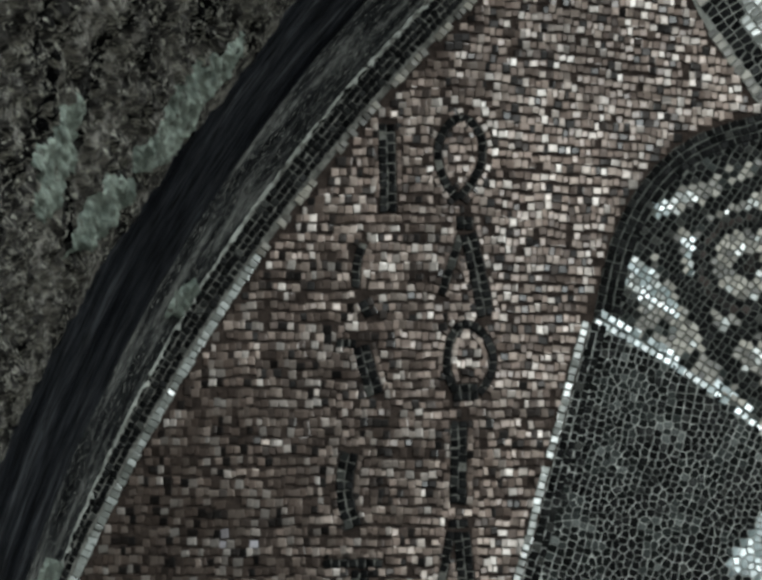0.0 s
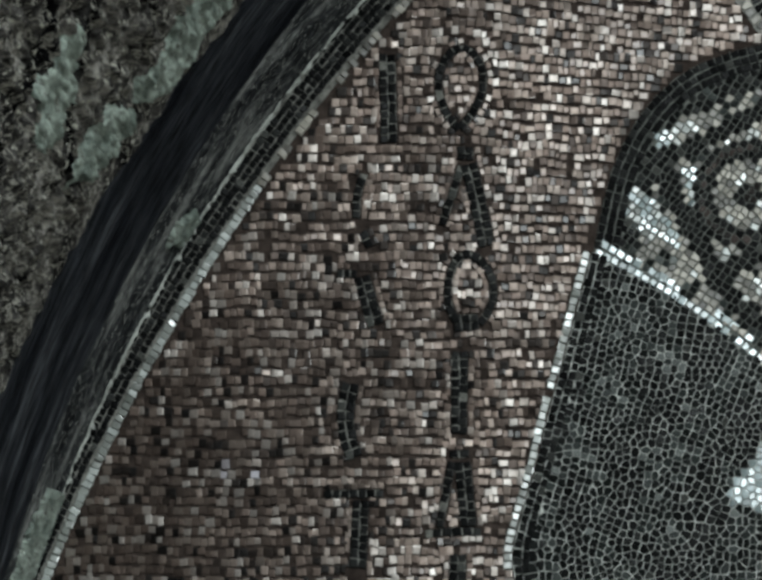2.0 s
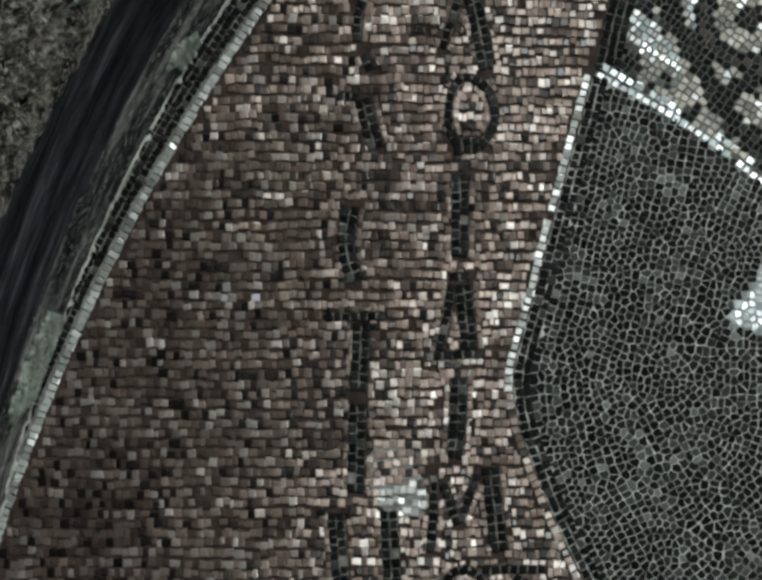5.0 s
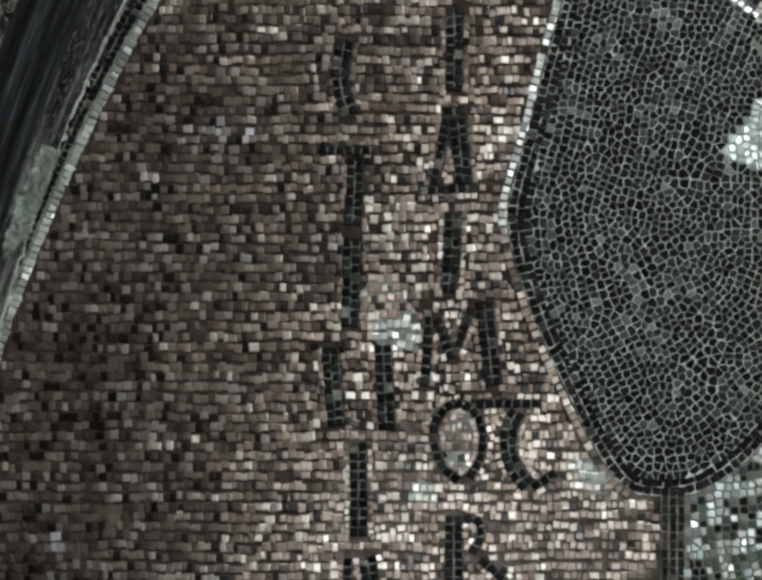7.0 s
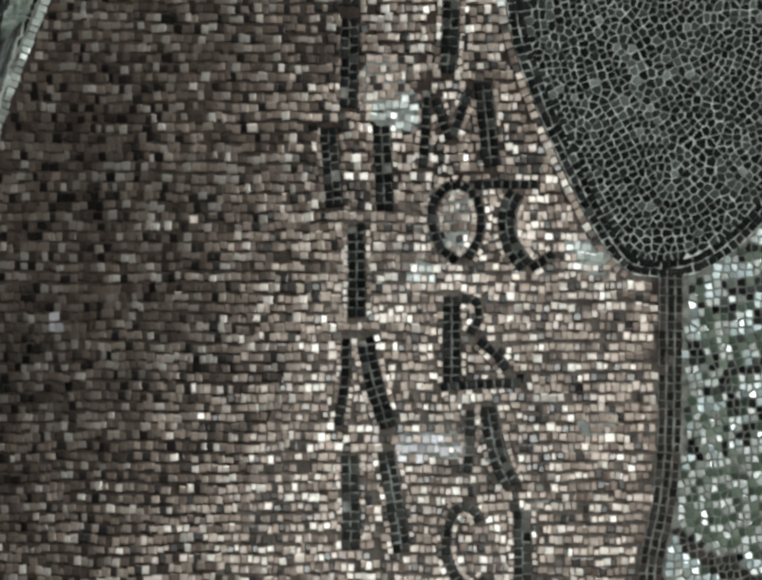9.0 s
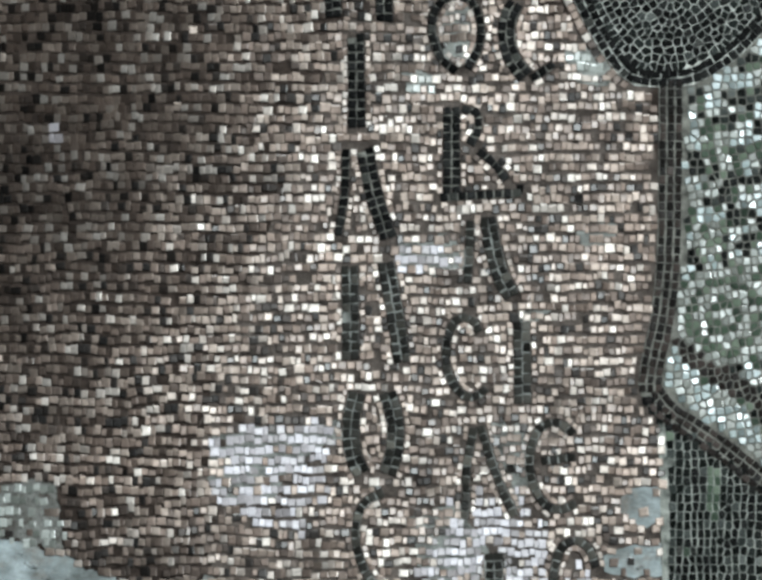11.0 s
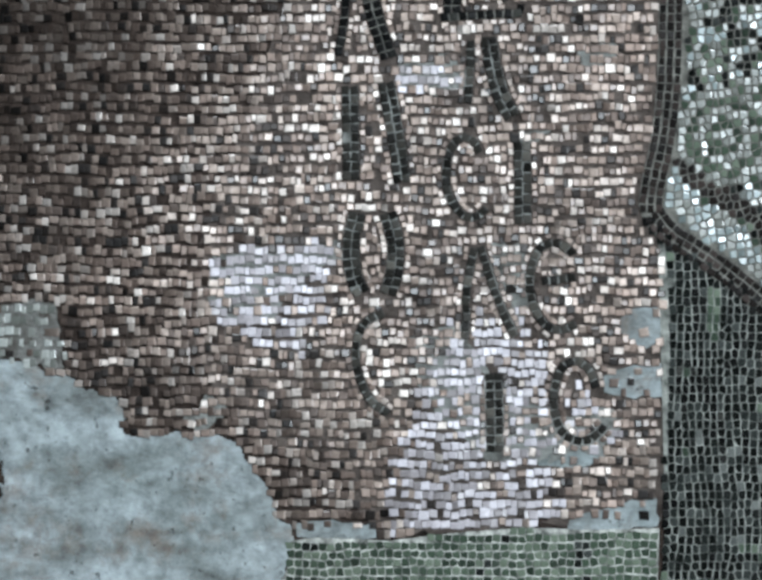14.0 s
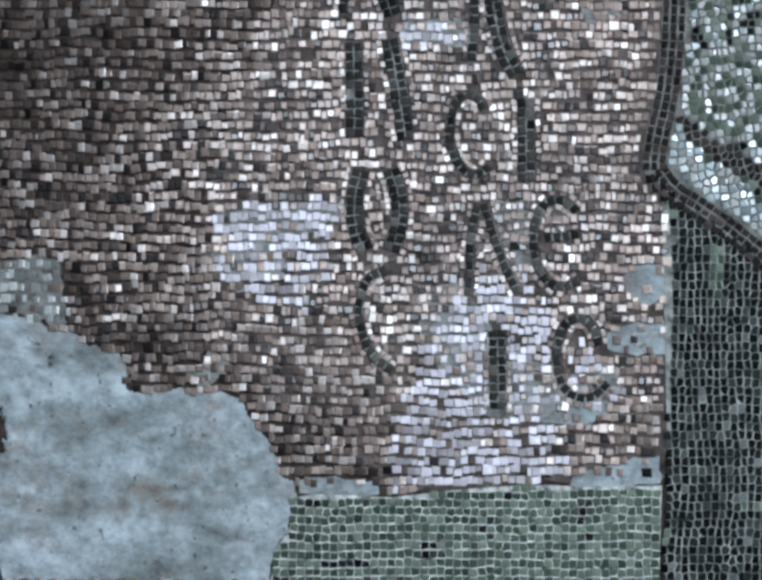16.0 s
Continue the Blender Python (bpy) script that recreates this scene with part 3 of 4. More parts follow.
# Letters of dark tesserae: strokes in mm, each with the number of columns side by side.
LETTERS = [
    ("letter_O", [([(51, 3184), (40, 3196), (31, 3215), (28, 3239), (36, 3261), (52, 3273), (67, 3266), (76, 3247), (76, 3226), (69, 3208), (51, 3184)], 1)]),
    ("letter_A", [([(57, 3166), (57, 3151)], 2), ([(54, 3149), (45, 3120), (32, 3082)], 1), ([(60, 3148), (69, 3112), (79, 3060)], 2)]),
    ("letter_O", [([(71, 2978), (83, 2996), (87, 3017), (80, 3037), (66, 3051), (51, 3051), (41, 3035), (38, 3014), (39, 2996), (48, 2981)], 1), ([(43, 2979), (71, 2981)], 2)]),
    ("letter_I", [([(50, 2950), (50, 2911), (49, 2862)], 2)]),
    ("letter_Delta", [([(38, 2841), (61, 2842)], 1), ([(42, 2834), (36, 2801), (29, 2765)], 1), ([(53, 2834), (56, 2801), (59, 2766)], 2), ([(11, 2758), (39, 2761), (73, 2761)], 1)]),
    ("letter_I", [([(48, 2738), (47, 2695), (44, 2653)], 2)]),
    ("letter_M", [([(22, 2639), (22, 2599), (18, 2556)], 1), ([(31, 2627), (39, 2604), (46, 2584)], 1), ([(49, 2587), (57, 2612), (67, 2637)], 1), ([(80, 2644), (84, 2604), (89, 2556)], 2)]),
    ("letter_O", [([(53, 2458), (36, 2472), (27, 2497), (29, 2520), (41, 2535), (61, 2538), (74, 2525), (79, 2503), (76, 2480), (64, 2462)], 1), ([(71, 2537), (103, 2538), (137, 2537)], 1)]),
    ("letter_C", [([(114, 2530), (105, 2513), (104, 2488), (112, 2467), (125, 2453)], 2), ([(129, 2451), (140, 2458), (153, 2467)], 1)]),
    ("letter_B", [([(48, 2423), (48, 2378), (48, 2333)], 2), ([(58, 2420), (76, 2417), (75, 2397), (66, 2383)], 1), ([(75, 2378), (93, 2363), (105, 2347)], 1), ([(36, 2329), (73, 2332), (119, 2334)], 1), ([(114, 2339), (122, 2339)], 1)]),
    ("letter_A", [([(67, 2307), (66, 2273), (64, 2241)], 1), ([(85, 2310), (90, 2278), (98, 2248), (110, 2227)], 2)]),
    ("letter_C", [([(76, 2191), (71, 2204), (56, 2208), (46, 2196), (41, 2174), (43, 2149), (56, 2128), (72, 2124), (83, 2135)], 1)]),
    ("letter_I", [([(119, 2203), (120, 2159), (120, 2118)], 2)]),
    ("letter_Lambda", [([(71, 2095), (64, 2062), (62, 2035)], 1), ([(63, 2037), (62, 2019), (61, 2001)], 1), ([(77, 2097), (83, 2075), (93, 2045), (103, 2023), (112, 2004)], 1)]),
    ("letter_E", [([(172, 2087), (157, 2100), (140, 2098), (130, 2082), (126, 2060), (130, 2035), (142, 2015), (159, 2009), (174, 2018)], 1), ([(138, 2061), (157, 2062), (174, 2065)], 1)]),
    ("letter_I", [([(90, 1968), (91, 1926), (91, 1886)], 2)]),
    ("letter_C", [([(194, 1951), (189, 1971), (174, 1981), (159, 1975), (151, 1951), (151, 1929), (157, 1909), (172, 1897), (189, 1899), (204, 1914)], 1)]),
]
# The other column: plain dark bars of tesserae.
BARS = [
    ([(-24, 3265), (-23, 3218), (-22, 3169)], 2),
    ([(-47, 3140), (-56, 3114), (-56, 3089)], 1),
    ([(-51, 3076), (-42, 3058)], 1),
    ([(-51, 3029), (-43, 2999), (-36, 2976)], 2),
    ([(-77, 3031), (-55, 3031)], 1),
    ([(-62, 2916), (-68, 2890), (-67, 2862), (-58, 2837)], 2),
    ([(-90, 2800), (-58, 2801), (-28, 2801)], 1),
    ([(-52, 2794), (-53, 2761), (-55, 2723)], 2),
    ([(-56, 2710), (-56, 2665), (-58, 2617)], 2),
    ([(-78, 2597), (-75, 2554), (-72, 2514)], 2),
    ([(-24, 2599), (-22, 2554), (-20, 2509)], 2),
    ([(-50, 2498), (-49, 2452), (-49, 2401)], 2),
    ([(-60, 2380), (-60, 2338), (-68, 2290)], 1),
    ([(-41, 2381), (-32, 2333), (-16, 2287)], 2),
    ([(-56, 2260), (-55, 2213), (-55, 2163)], 2),
    ([(-19, 2264), (-10, 2213), (-2, 2160)], 2),
    ([(-48, 2131), (-56, 2099), (-53, 2065), (-43, 2047)], 2),
    ([(-18, 2131), (-8, 2099), (-11, 2065), (-18, 2047)], 2),
    ([(-21, 2028), (-42, 2020), (-51, 1995), (-48, 1966), (-36, 1939), (-16, 1925)], 1),
]
STROKES = [(line, n) for _, strokes in LETTERS for line, n in strokes] + BARS


def stroke_reach(n):
    return 4.4 * n + 2.3


def trimmed(line, by):
    """A line cut back at both ends."""
    pts = [p[:2] for p in along(line, 2.0)[0]]
    k = min(int(by / 2.0), (len(pts) - 2) // 2)
    return pts[k:len(pts) - k] if k > 0 else pts


def ribbon(line, half, out):
    verts, faces = [], []
    for k, (x, z, a) in enumerate(along(line, 8.0)[0]):
        ox, oz = -math.sin(a) * half, math.cos(a) * half
        for sx, sz in ((x + ox, z + oz), (x - ox, z - oz)):
            verts.append((sx / 1000, -(relief(sx, sz) + out) / 1000, sz / 1000))
        if k:
            m = len(verts)
            faces.append((m - 4, m - 3, m - 1, m - 2))
    return verts, faces


def lettering(name, strokes, label, seed):
    """One glyph: its pale mortar bed with the dark tesserae set in it."""
    rng = random.Random(seed)
    verts, faces = [], []
    for line, n in strokes:
        fine = smooth_line(line)
        half = 4.45 * n - 0.6
        for k, (x, z, a) in enumerate(along(fine, 8.0)[0]):
            ox, oz = -math.sin(a) * half, math.cos(a) * half
            for sx, sz in ((x + ox, z + oz), (x - ox, z - oz)):
                verts.append((sx / 1000, -(relief(sx, sz) + 0.9) / 1000, sz / 1000))
            if k:
                m = len(verts)
                faces.append((m - 4, m - 3, m - 1, m - 2))
    glyph = mesh_object(name, verts, faces, SMEAR if strokes[0][0][0][1] < 2330 else BED_PALE, mosaic, label)
    pieces = Pieces()
    for line, n in strokes:
        fine = smooth_line(line)
        for c in range(n):
            row(pieces, fine, (c - (n - 1) / 2) * 8.9 + rng.uniform(-0.5, 0.5), rng.uniform(8.6, 10.4), 8.3, rng, 0.06, (0.12, 0.08), 0.03, 0.15, (0.78, 0.93))
    pieces.single("tessera", OLIVE if strokes[0][0][0][1] < 2330 else DARK, glyph, seed)


for i, (name, strokes) in enumerate(LETTERS):
    lettering(name, strokes, "letter set in near-black tesserae", 100 + i)
for i, stroke in enumerate(BARS):
    lettering("bar", [stroke], "upright dark bar set in near-black tesserae", 200 + i)


# Gold ground: level courses that ripple a little; the cubes lie at slightly different angles, so that some catch the window.
def catch(x, z):
    """Cube lean to the window, -1.5 to 1; blobs shape where the ground looks lit or shaded."""
    def blob(cx, cz, rx, rz, turn=0.0):
        c, s = math.cos(turn), math.sin(turn)
        dx, dz = x - cx, z - cz
        return math.exp(-(((c * dx + s * dz) / rx) ** 2) - ((-s * dx + c * dz) / rz) ** 2)
    # Bright and shaded zones are put into the tilt, blob by blob.
    g = 0.95 * blob(250, 3290, 190, 150) + 0.95 * blob(170, 3130, 110, 160, -0.15) + 0.6 * blob(110, 2840, 85, 120)
    g += 0.85 * blob(110, 2080, 260, 200) + 0.7 * blob(140, 2400, 220, 130) + 0.45 * blob(-30, 2280, 130, 100)
    g += 0.5 * blob(-170, 2040, 170, 90) + 0.5 * blob(110, 1870, 110, 110) - 0.4 * blob(235, 1840, 50, 60) - 0.35 * blob(-70, 1830, 90, 60)
    g += 0.45 * blob(120, 2560, 200, 110) + 0.5 * blob(-70, 2390, 120, 90) + 0.5 * blob(20, 2680, 70, 140) - 0.4 * blob(60, 2890, 130, 60) + 0.45 * blob(120, 3030, 110, 60) + 0.35 * blob(60, 2150, 200, 110) + 0.3 * blob(150, 3180, 130, 90)
    g += 0.5 * blob(-190, 2190, 150, 100) - 1.5 * blob(-380, 2560, 210, 420) - 0.5 * blob(-230, 2850, 120, 160)
    return max(-1.5, min(1.0, 0.9 * g + 0.25 * noise.noise((x / 60.0, z / 45.0, 7.0)) + 0.5 * noise.noise((x / 55.0, z / 11.0, 27.0))))


def course_z(base, x):
    """A course's height at x: level lower down, falling to the right near the arch."""
    lift = max(0.0, (base - 3000) / 400.0)
    right = max(0.0, x - 60)
    low = max(0.0, min(1.0, (2350 - base) / 250.0))
    return base - 0.16 * min(1.0, lift) * right + 5.0 * low * noise.noise((x / 75.0, base / 95.0, 15.0)) + 3.6 * noise.noise((x / 120.0, base / 70.0, 3.0)) + 2.6 * noise.noise((x / 26.0, base / 22.0, 8.0))


cand = []
base = 1690.0
while base < 3480:
    x = -470.0 + RNG.uniform(0, 10)
    h = RNG.uniform(7.8, 9.0)
    run, left = (0.0, 0.0), 0
    while x < 430:
        if left <= 0:
            run, left = (RNG.gauss(0, 0.06), RNG.gauss(0, 0.06)), RNG.choice((1, 1, 2, 2, 3, 4, 5))
        left -= 1
        w = RNG.choice((5.0, 6.0, 6.6, 7.2, 7.6, 8.2, 9.6)) * RNG.uniform(0.9, 1.1)
        cand.append((x + w / 2, course_z(base, x + w / 2) + RNG.gauss(0, 0.75), w, h * RNG.uniform(0.78, 1.1), run))
        x += w + RNG.uniform(-0.4, 0.35)
    base += 10.3
P = np.array([(c[0], c[1]) for c in cand])
keep = np.hypot(P[:, 0] - FILLET_X, P[:, 1] - FILLET_Z) < FILLET_R - 4.5
for poly in (GREEN_FIELD, BADGE, CORNER, COLUMN, LOWER, MEADOW_FIELD, LOSS, LOSS_OLD, REPAIR_A, REPAIR_B, REPAIR_C, REPAIR_F, REPAIR_H):
    hit, near = inside(poly, P)
    gap = 2.0 if poly in (LOSS, LOSS_OLD, REPAIR_A, REPAIR_B, REPAIR_C, REPAIR_D, REPAIR_E, REPAIR_F, REPAIR_G, REPAIR_H) else 10.5 if poly is GREEN_FIELD else 4.6
    if gap == 2.0 and poly is not LOSS:
        keep &= ~hit | (np.random.rand(len(P)) < (0.45 if poly is REPAIR_H else 0.6 if poly is LOSS_OLD else 0.25))
    elif poly is LOSS:
        keep &= ~hit | (near < 2.0)
    else:
        keep &= ~hit & (near > gap)
keep &= from_line(POST, P) > 15.5
for line, n in STROKES:
    fine = trimmed(smooth_line(line), stroke_reach(n) - 1.5)
    keep &= from_line(fine, P) > stroke_reach(n) + 2.6
worn = np.zeros(len(P), bool)
for poly in (WORN_A, WORN_B, WORN_C, WORN_D):
    hit, near = inside(poly, P)
    fringe = np.array([14.0 * noise.noise((x / 16.0, z / 16.0, 40.0)) for x, z in P])
    worn |= np.where(hit, near, -near) > fringe
for poly in (WORN_E, WORN_F):
    worn |= inside(poly, P)[0] & (np.random.rand(len(P)) < 0.22)
grey = np.zeros(len(P), bool)
for poly in (REPAIR_D, REPAIR_E, REPAIR_G, LOSS_OLD):
    grey |= inside(poly, P)[0] & (np.random.rand(len(P)) < 0.85)
gold, silver, loose, mended = Pieces(), Pieces(), Pieces(), Pieces()
for (x, z, w, h, run), ok, w_, g_ in zip(cand, keep, worn, grey):
    if not ok or RNG.random() < 0.03:
        continue
    g = catch(x, z)
    spread = 0.16 if RNG.random() < 0.06 else (0.085 if z > 2750 else 0.05)
    tip = (-0.10 + 0.21 * (1 - g) + run[0] + RNG.gauss(0, spread), 0.055 - 0.12 * (3200 - z) / 1000 + 0.16 * (1 - g) + run[1] + RNG.gauss(0, spread))
    item = (x, z, w, h, RNG.gauss(0, 0.055), tip, RNG.uniform(2.2, 3.8))
    if g_:
        mended.put(*item)
    elif w_ and RNG.random() < 0.8:
        silver.put(*item)
    elif -20 < x < 130 and 2530 < z < 2760 and len(loose.items) < 290:
        loose.put(*item)
    else:
        gold.put(*item)
outlines = []
for line, n in STROKES:
    fine = smooth_line(line)
    for side in (-1, 1):
        places, step = along(fine, RNG.uniform(7.0, 8.6))
        for x, z, a in places:
            off = side * (4.4 * n + 3.3 + RNG.uniform(-0.4, 0.4))
            outlines.append((x - math.sin(a) * off, z + math.cos(a) * off, step, a))
free = np.ones(len(outlines), bool)
for line, n in STROKES:
    free &= from_line(smooth_line(line), [o[:2] for o in outlines]) > 4.4 * n + 2.6
for (x, z, step, a), ok in zip(outlines, free):
    if ok and RNG.random() > 0.08:
        g = catch(x, z) - 0.15
        gold.put(x, z, step * RNG.uniform(0.82, 0.98), RNG.uniform(4.6, 6.4), a + RNG.gauss(0, 0.08), (-0.10 + 0.21 * (1 - g) + RNG.gauss(0, 0.07), 0.055 - 0.12 * (3200 - z) / 1000 + 0.16 * (1 - g) + RNG.gauss(0, 0.07)), RNG.uniform(2.0, 3.4))
gold.joined("gold_ground", GOLD, mosaic, "brown-gold glass tesserae in level courses", 3)
silver.joined("worn_ground", WORN, mosaic, "whitish worn tesserae with a lilac tinge", 4)
mended.joined("mended_ground", PALE, mosaic, "grey-green stone tesserae of old repairs", 8)
loose.single("tessera", GOLD, mosaic, 5)

# Arch border: three rows of black tesserae and one pale row, following the curve.
edge_poly = arc(ARCH_X, ARCH_Z, ARCH_R, 180.0, 122.0) + fillet(5.0)[::-1]
bed("border_bed", edge_poly, -1.0, BED_PALE, mosaic, "pale mortar of the arch border")
verts, faces = [], []
lip = arc(ARCH_X, ARCH_Z, ARCH_R, 180.0, 122.0, 600)
for k, (x, z) in enumerate(lip):
    wide = max(0.15, 1.9 + 5.5 * noise.noise((k / 2.3, 0.0, 1.0)) + 4.0 * max(0.0, noise.noise((k / 9.0, 4.0, 1.0))))
    wander = 4.0 * noise.noise((k / 6.0, 9.0, 2.0)) + 2.0 * noise.noise((k / 1.7, 3.0, 2.0))
    dx, dz = (x - ARCH_X) / ARCH_R, (z - ARCH_Z) / ARCH_R
    for off, out in ((-wide, 1.0), (-wide * 0.5, 5.5), (wide * 0.4, 5.0), (wide, 0.0)):
        verts.append(((x + dx * (off + wander - 3)) / 1000, -(relief(x, z) + out) / 1000, (z + dz * (off + wander - 3)) / 1000))
    if k:
        m = len(verts)
        faces += [(m - 8 + i, m - 7 + i, m - 3 + i, m - 4 + i) for i in range(3)]
mesh_object("mortar_lip", verts, faces, LIP, mosaic, "ragged pale mortar along the arch edge", True)
border, pale_row, dull_row = Pieces(), Pieces(), Pieces()
for k in range(9):
    line = fillet(15.5 + 8.0 * k)
    places, step = along(line, 8.2)
    for x, z, a in places:
        if math.hypot(x - ARCH_X, z - ARCH_Z) < ARCH_R - 3:
            border.put(x, z, step * RNG.uniform(0.7, 0.95), RNG.uniform(5.8, 7.4), a + RNG.gauss(0, 0.14), (RNG.gauss(0.12, 0.06), RNG.gauss(0.12, 0.06)), RNG.uniform(2, 4))
border.joined("black_border", DARK, mosaic, "black glass tesserae along the arch", 6)
places, step = along(fillet(4.5), 7.6)
for x, z, a in places:
    if z > 3130 and RNG.random() < 0.4:
        continue
    pale_row.put(x, z, step * RNG.uniform(0.8, 0.96), RNG.uniform(7.0, 10.0) if z > 3130 else RNG.uniform(7.5, 10.5), a + RNG.gauss(0, 0.09), (RNG.gauss(0.1, 0.07), RNG.gauss(0.1, 0.07)), RNG.uniform(2.6, 3.8))
pale_row.items, dull_row.items = [i for i in pale_row.items if i[1] < 3130 + 120 * noise.noise((i[1] / 40.0, 2.0, 2.0))], [i for i in pale_row.items if i[1] >= 3130 + 120 * noise.noise((i[1] / 40.0, 2.0, 2.0))]
dull_row.joined("dull_fillet", MID, mosaic, "single row of dull tan-grey tesserae", 9)
pale_row.joined("pale_fillet", PALE, mosaic, "single row of pale grey marble tesserae", 7)


# Fields of stone and glass: slanting or upright courses with jitter, sorted into colours.
def cut(ring, nx, nz, limit):
    """The part of a convex ring on the near side of a line."""
    out = []
    for (x0, z0), (x1, z1) in zip(ring, ring[1:] + ring[:1]):
        a, b = nx * x0 + nz * z0 - limit, nx * x1 + nz * z1 - limit
        if a <= 0:
            out.append((x0, z0))
        if (a < 0) != (b < 0) and a != b:
            f = a / (a - b)
            out.append((x0 + (x1 - x0) * f, z0 + (z1 - z0) * f))
    return out


def inward_courses(line, pitch, reach, jitter, rng):
    """Places in courses that follow a line, each further in than the last, with no two too close."""
    taken = np.zeros((0, 2))
    for k in range(int(reach * 1.3 / pitch)):
        off = 17.0 + (k + 0.5) * pitch
        fresh = []
        for x, z, a in along(line, pitch * rng.uniform(0.98, 1.06))[0]:
            wave = 9.0 * noise.noise((x / 70.0, z / 70.0, k / 6.0)) * min(1.0, k / 5.0)
            o = off + wave + rng.gauss(0, jitter * pitch * 0.6)
            fresh.append((x - math.sin(a) * o + rng.gauss(0, jitter * pitch), z + math.cos(a) * o + rng.gauss(0, jitter * pitch)))
        fresh = np.array(fresh)
        fresh = fresh[from_line(line, fresh) > off - pitch * 0.75 - 9.0]
        for p in fresh:
            if len(taken) == 0 or np.hypot(*(taken - p).T).min() > pitch * 0.74:
                taken = np.vstack([taken, p])
    low, high = taken.min(0), taken.max(0)
    for x in np.arange(low[0], high[0], pitch * 0.9):
        for z in np.arange(low[1], high[1], pitch * 0.9):
            p = np.array((x + rng.gauss(0, jitter * pitch), z + rng.gauss(0, jitter * pitch)))
            if np.hypot(*(taken - p).T).min() > pitch * 0.8:
                taken = np.vstack([taken, p])
    return taken


def field(poly, pitch, turn, sort, rng, bend=0.0, gap=4.0, tall=1.0, jitter=0.16, joint=0.75, border=None, back=0.0, lines=0.0, follow=None):
    """Fills a polygon with cut pieces in wavering courses. sort(x, z) names the colour. border, back: a line to keep back from."""
    pts = np.asarray(poly, float)
    mid = pts.mean(0)
    reach = np.hypot(*(pts - mid).T).max() + 30
    c, s = math.cos(turn), math.sin(turn)
    found = []
    u = -reach
    while u < reach:
        v = -reach + rng.uniform(-0.12, 0.12) * pitch
        while v < reach:
            long = pitch * tall
            uu = u + bend * noise.noise((u / 90.0, v / 110.0, 12.0)) + 1.5 * noise.noise((u / 25.0, v / 25.0, 2.0)) + rng.gauss(0, jitter * pitch)
            vv = v + long / 2 + rng.gauss(0, jitter * pitch * 0.6)
            found.append((mid[0] + c * uu - s * vv, mid[1] + s * uu + c * vv))
            v += long
        u += pitch
    if follow is not None:
        found = inward_courses(follow, pitch, reach, jitter, rng)
    found = np.array(found)
    hit, near = inside(poly, found)
    ok = hit & (near > gap)
    wide = hit | (near < pitch * 2)
    if border is not None:
        ok &= from_line(border, found) > back
    pool = found[wide]
    groups = {}
    for x, z in found[ok]:
        d = pool - (x, z)
        dist = np.hypot(d[:, 0], d[:, 1])
        ring = [(x - pitch * 0.8, z - pitch * 0.8), (x + pitch * 0.8, z - pitch * 0.8), (x + pitch * 0.8, z + pitch * 0.8), (x - pitch * 0.8, z + pitch * 0.8)]
        for k in np.flatnonzero((dist < pitch * 2.1) & (dist > 0.5)):
            nx, nz = d[k] / dist[k]
            side = abs(nx * c + nz * s)
            ring = cut(ring, nx, nz, nx * x + nz * z + dist[k] / 2 - joint * (1 + lines * (side - 0.6)) * rng.uniform(0.7, 1.3))
            if len(ring) < 3:
                break
        if len(ring) >= 3:
            kind = sort(x, z)
            if kind:
                lean = -0.01 if kind in ("pale", "chalk", "mid") and z > 2900 else 0.05 if kind in ("pale", "chalk") else 0.13
                groups.setdefault(kind, Pieces()).items.append((ring, (lean + rng.gauss(0, 0.06), lean + rng.gauss(0, 0.06)), rng.uniform(2.2, 3.4)))
    return groups


COLOURS = {"green": GREEN, "dark": DARK, "brown": BROWN, "mid": MID, "pale": PALE, "chalk": CHALK, "meadow": MEADOW}
TELLS = {"green": "dark green glass tesserae", "dark": "near-black tesserae", "brown": "dark brown tesserae", "mid": "olive-grey tesserae", "pale": "pale grey marble tesserae", "chalk": "bluish-white marble tesserae", "meadow": "grey-green stone tesserae"}


def lay(groups, owner, seed):
    for kind in sorted(groups):
        groups[kind].joined(kind + "_tesserae", COLOURS[kind], owner, TELLS[kind], seed)


def near_any(x, z, lines, reach):
    p = np.array([(x, z)], float)
    return any(from_line(line, p)[0] < reach for line in lines)


# the large dark green field, outlined by two rows
green_bed = bed("green_field", GREEN_FIELD, 1.2, BED_NET, mosaic, "dark green tesserae in pale joints, in wavering upright courses")


def green_sort(x, z):
    r = noise.noise((x / 40.0, z / 60.0, 21.0))
    return "dark" if r > 0.05 else "green"


wedge_hit = lambda x, z: inside(WEDGE, [(x, z)])[0][0]
lay(field(GREEN_FIELD, 7.6, 0.06, lambda x, z: ("chalk" if wedge_hit(x, z) else green_sort(x, z)), RNG, 0.0, 3.0, 1.0, 0.1, 0.38, GREEN_EDGE, 17.0, 0.0, smooth_line(GREEN_EDGE + [(440, 2560), (470, 2640)], 1)), green_bed, 31)
outline = Pieces()
edge = smooth_line(GREEN_EDGE, 1)
row(outline, edge, 4.6, 9.2, 8.2, RNG)
row(outline, edge, 13.0, 9.0, 7.6, RNG)
outline.joined("outline", DARK, green_bed, "two rows of near-black tesserae", 32)
# One gold row: its glint higher up is put in as pale stone colour.
glint, dull = Pieces(), Pieces()
upper = [p for p in edge if p[1] > 2720]
later = [p for p in edge if p[1] <= 2735 and p[0] < 240]
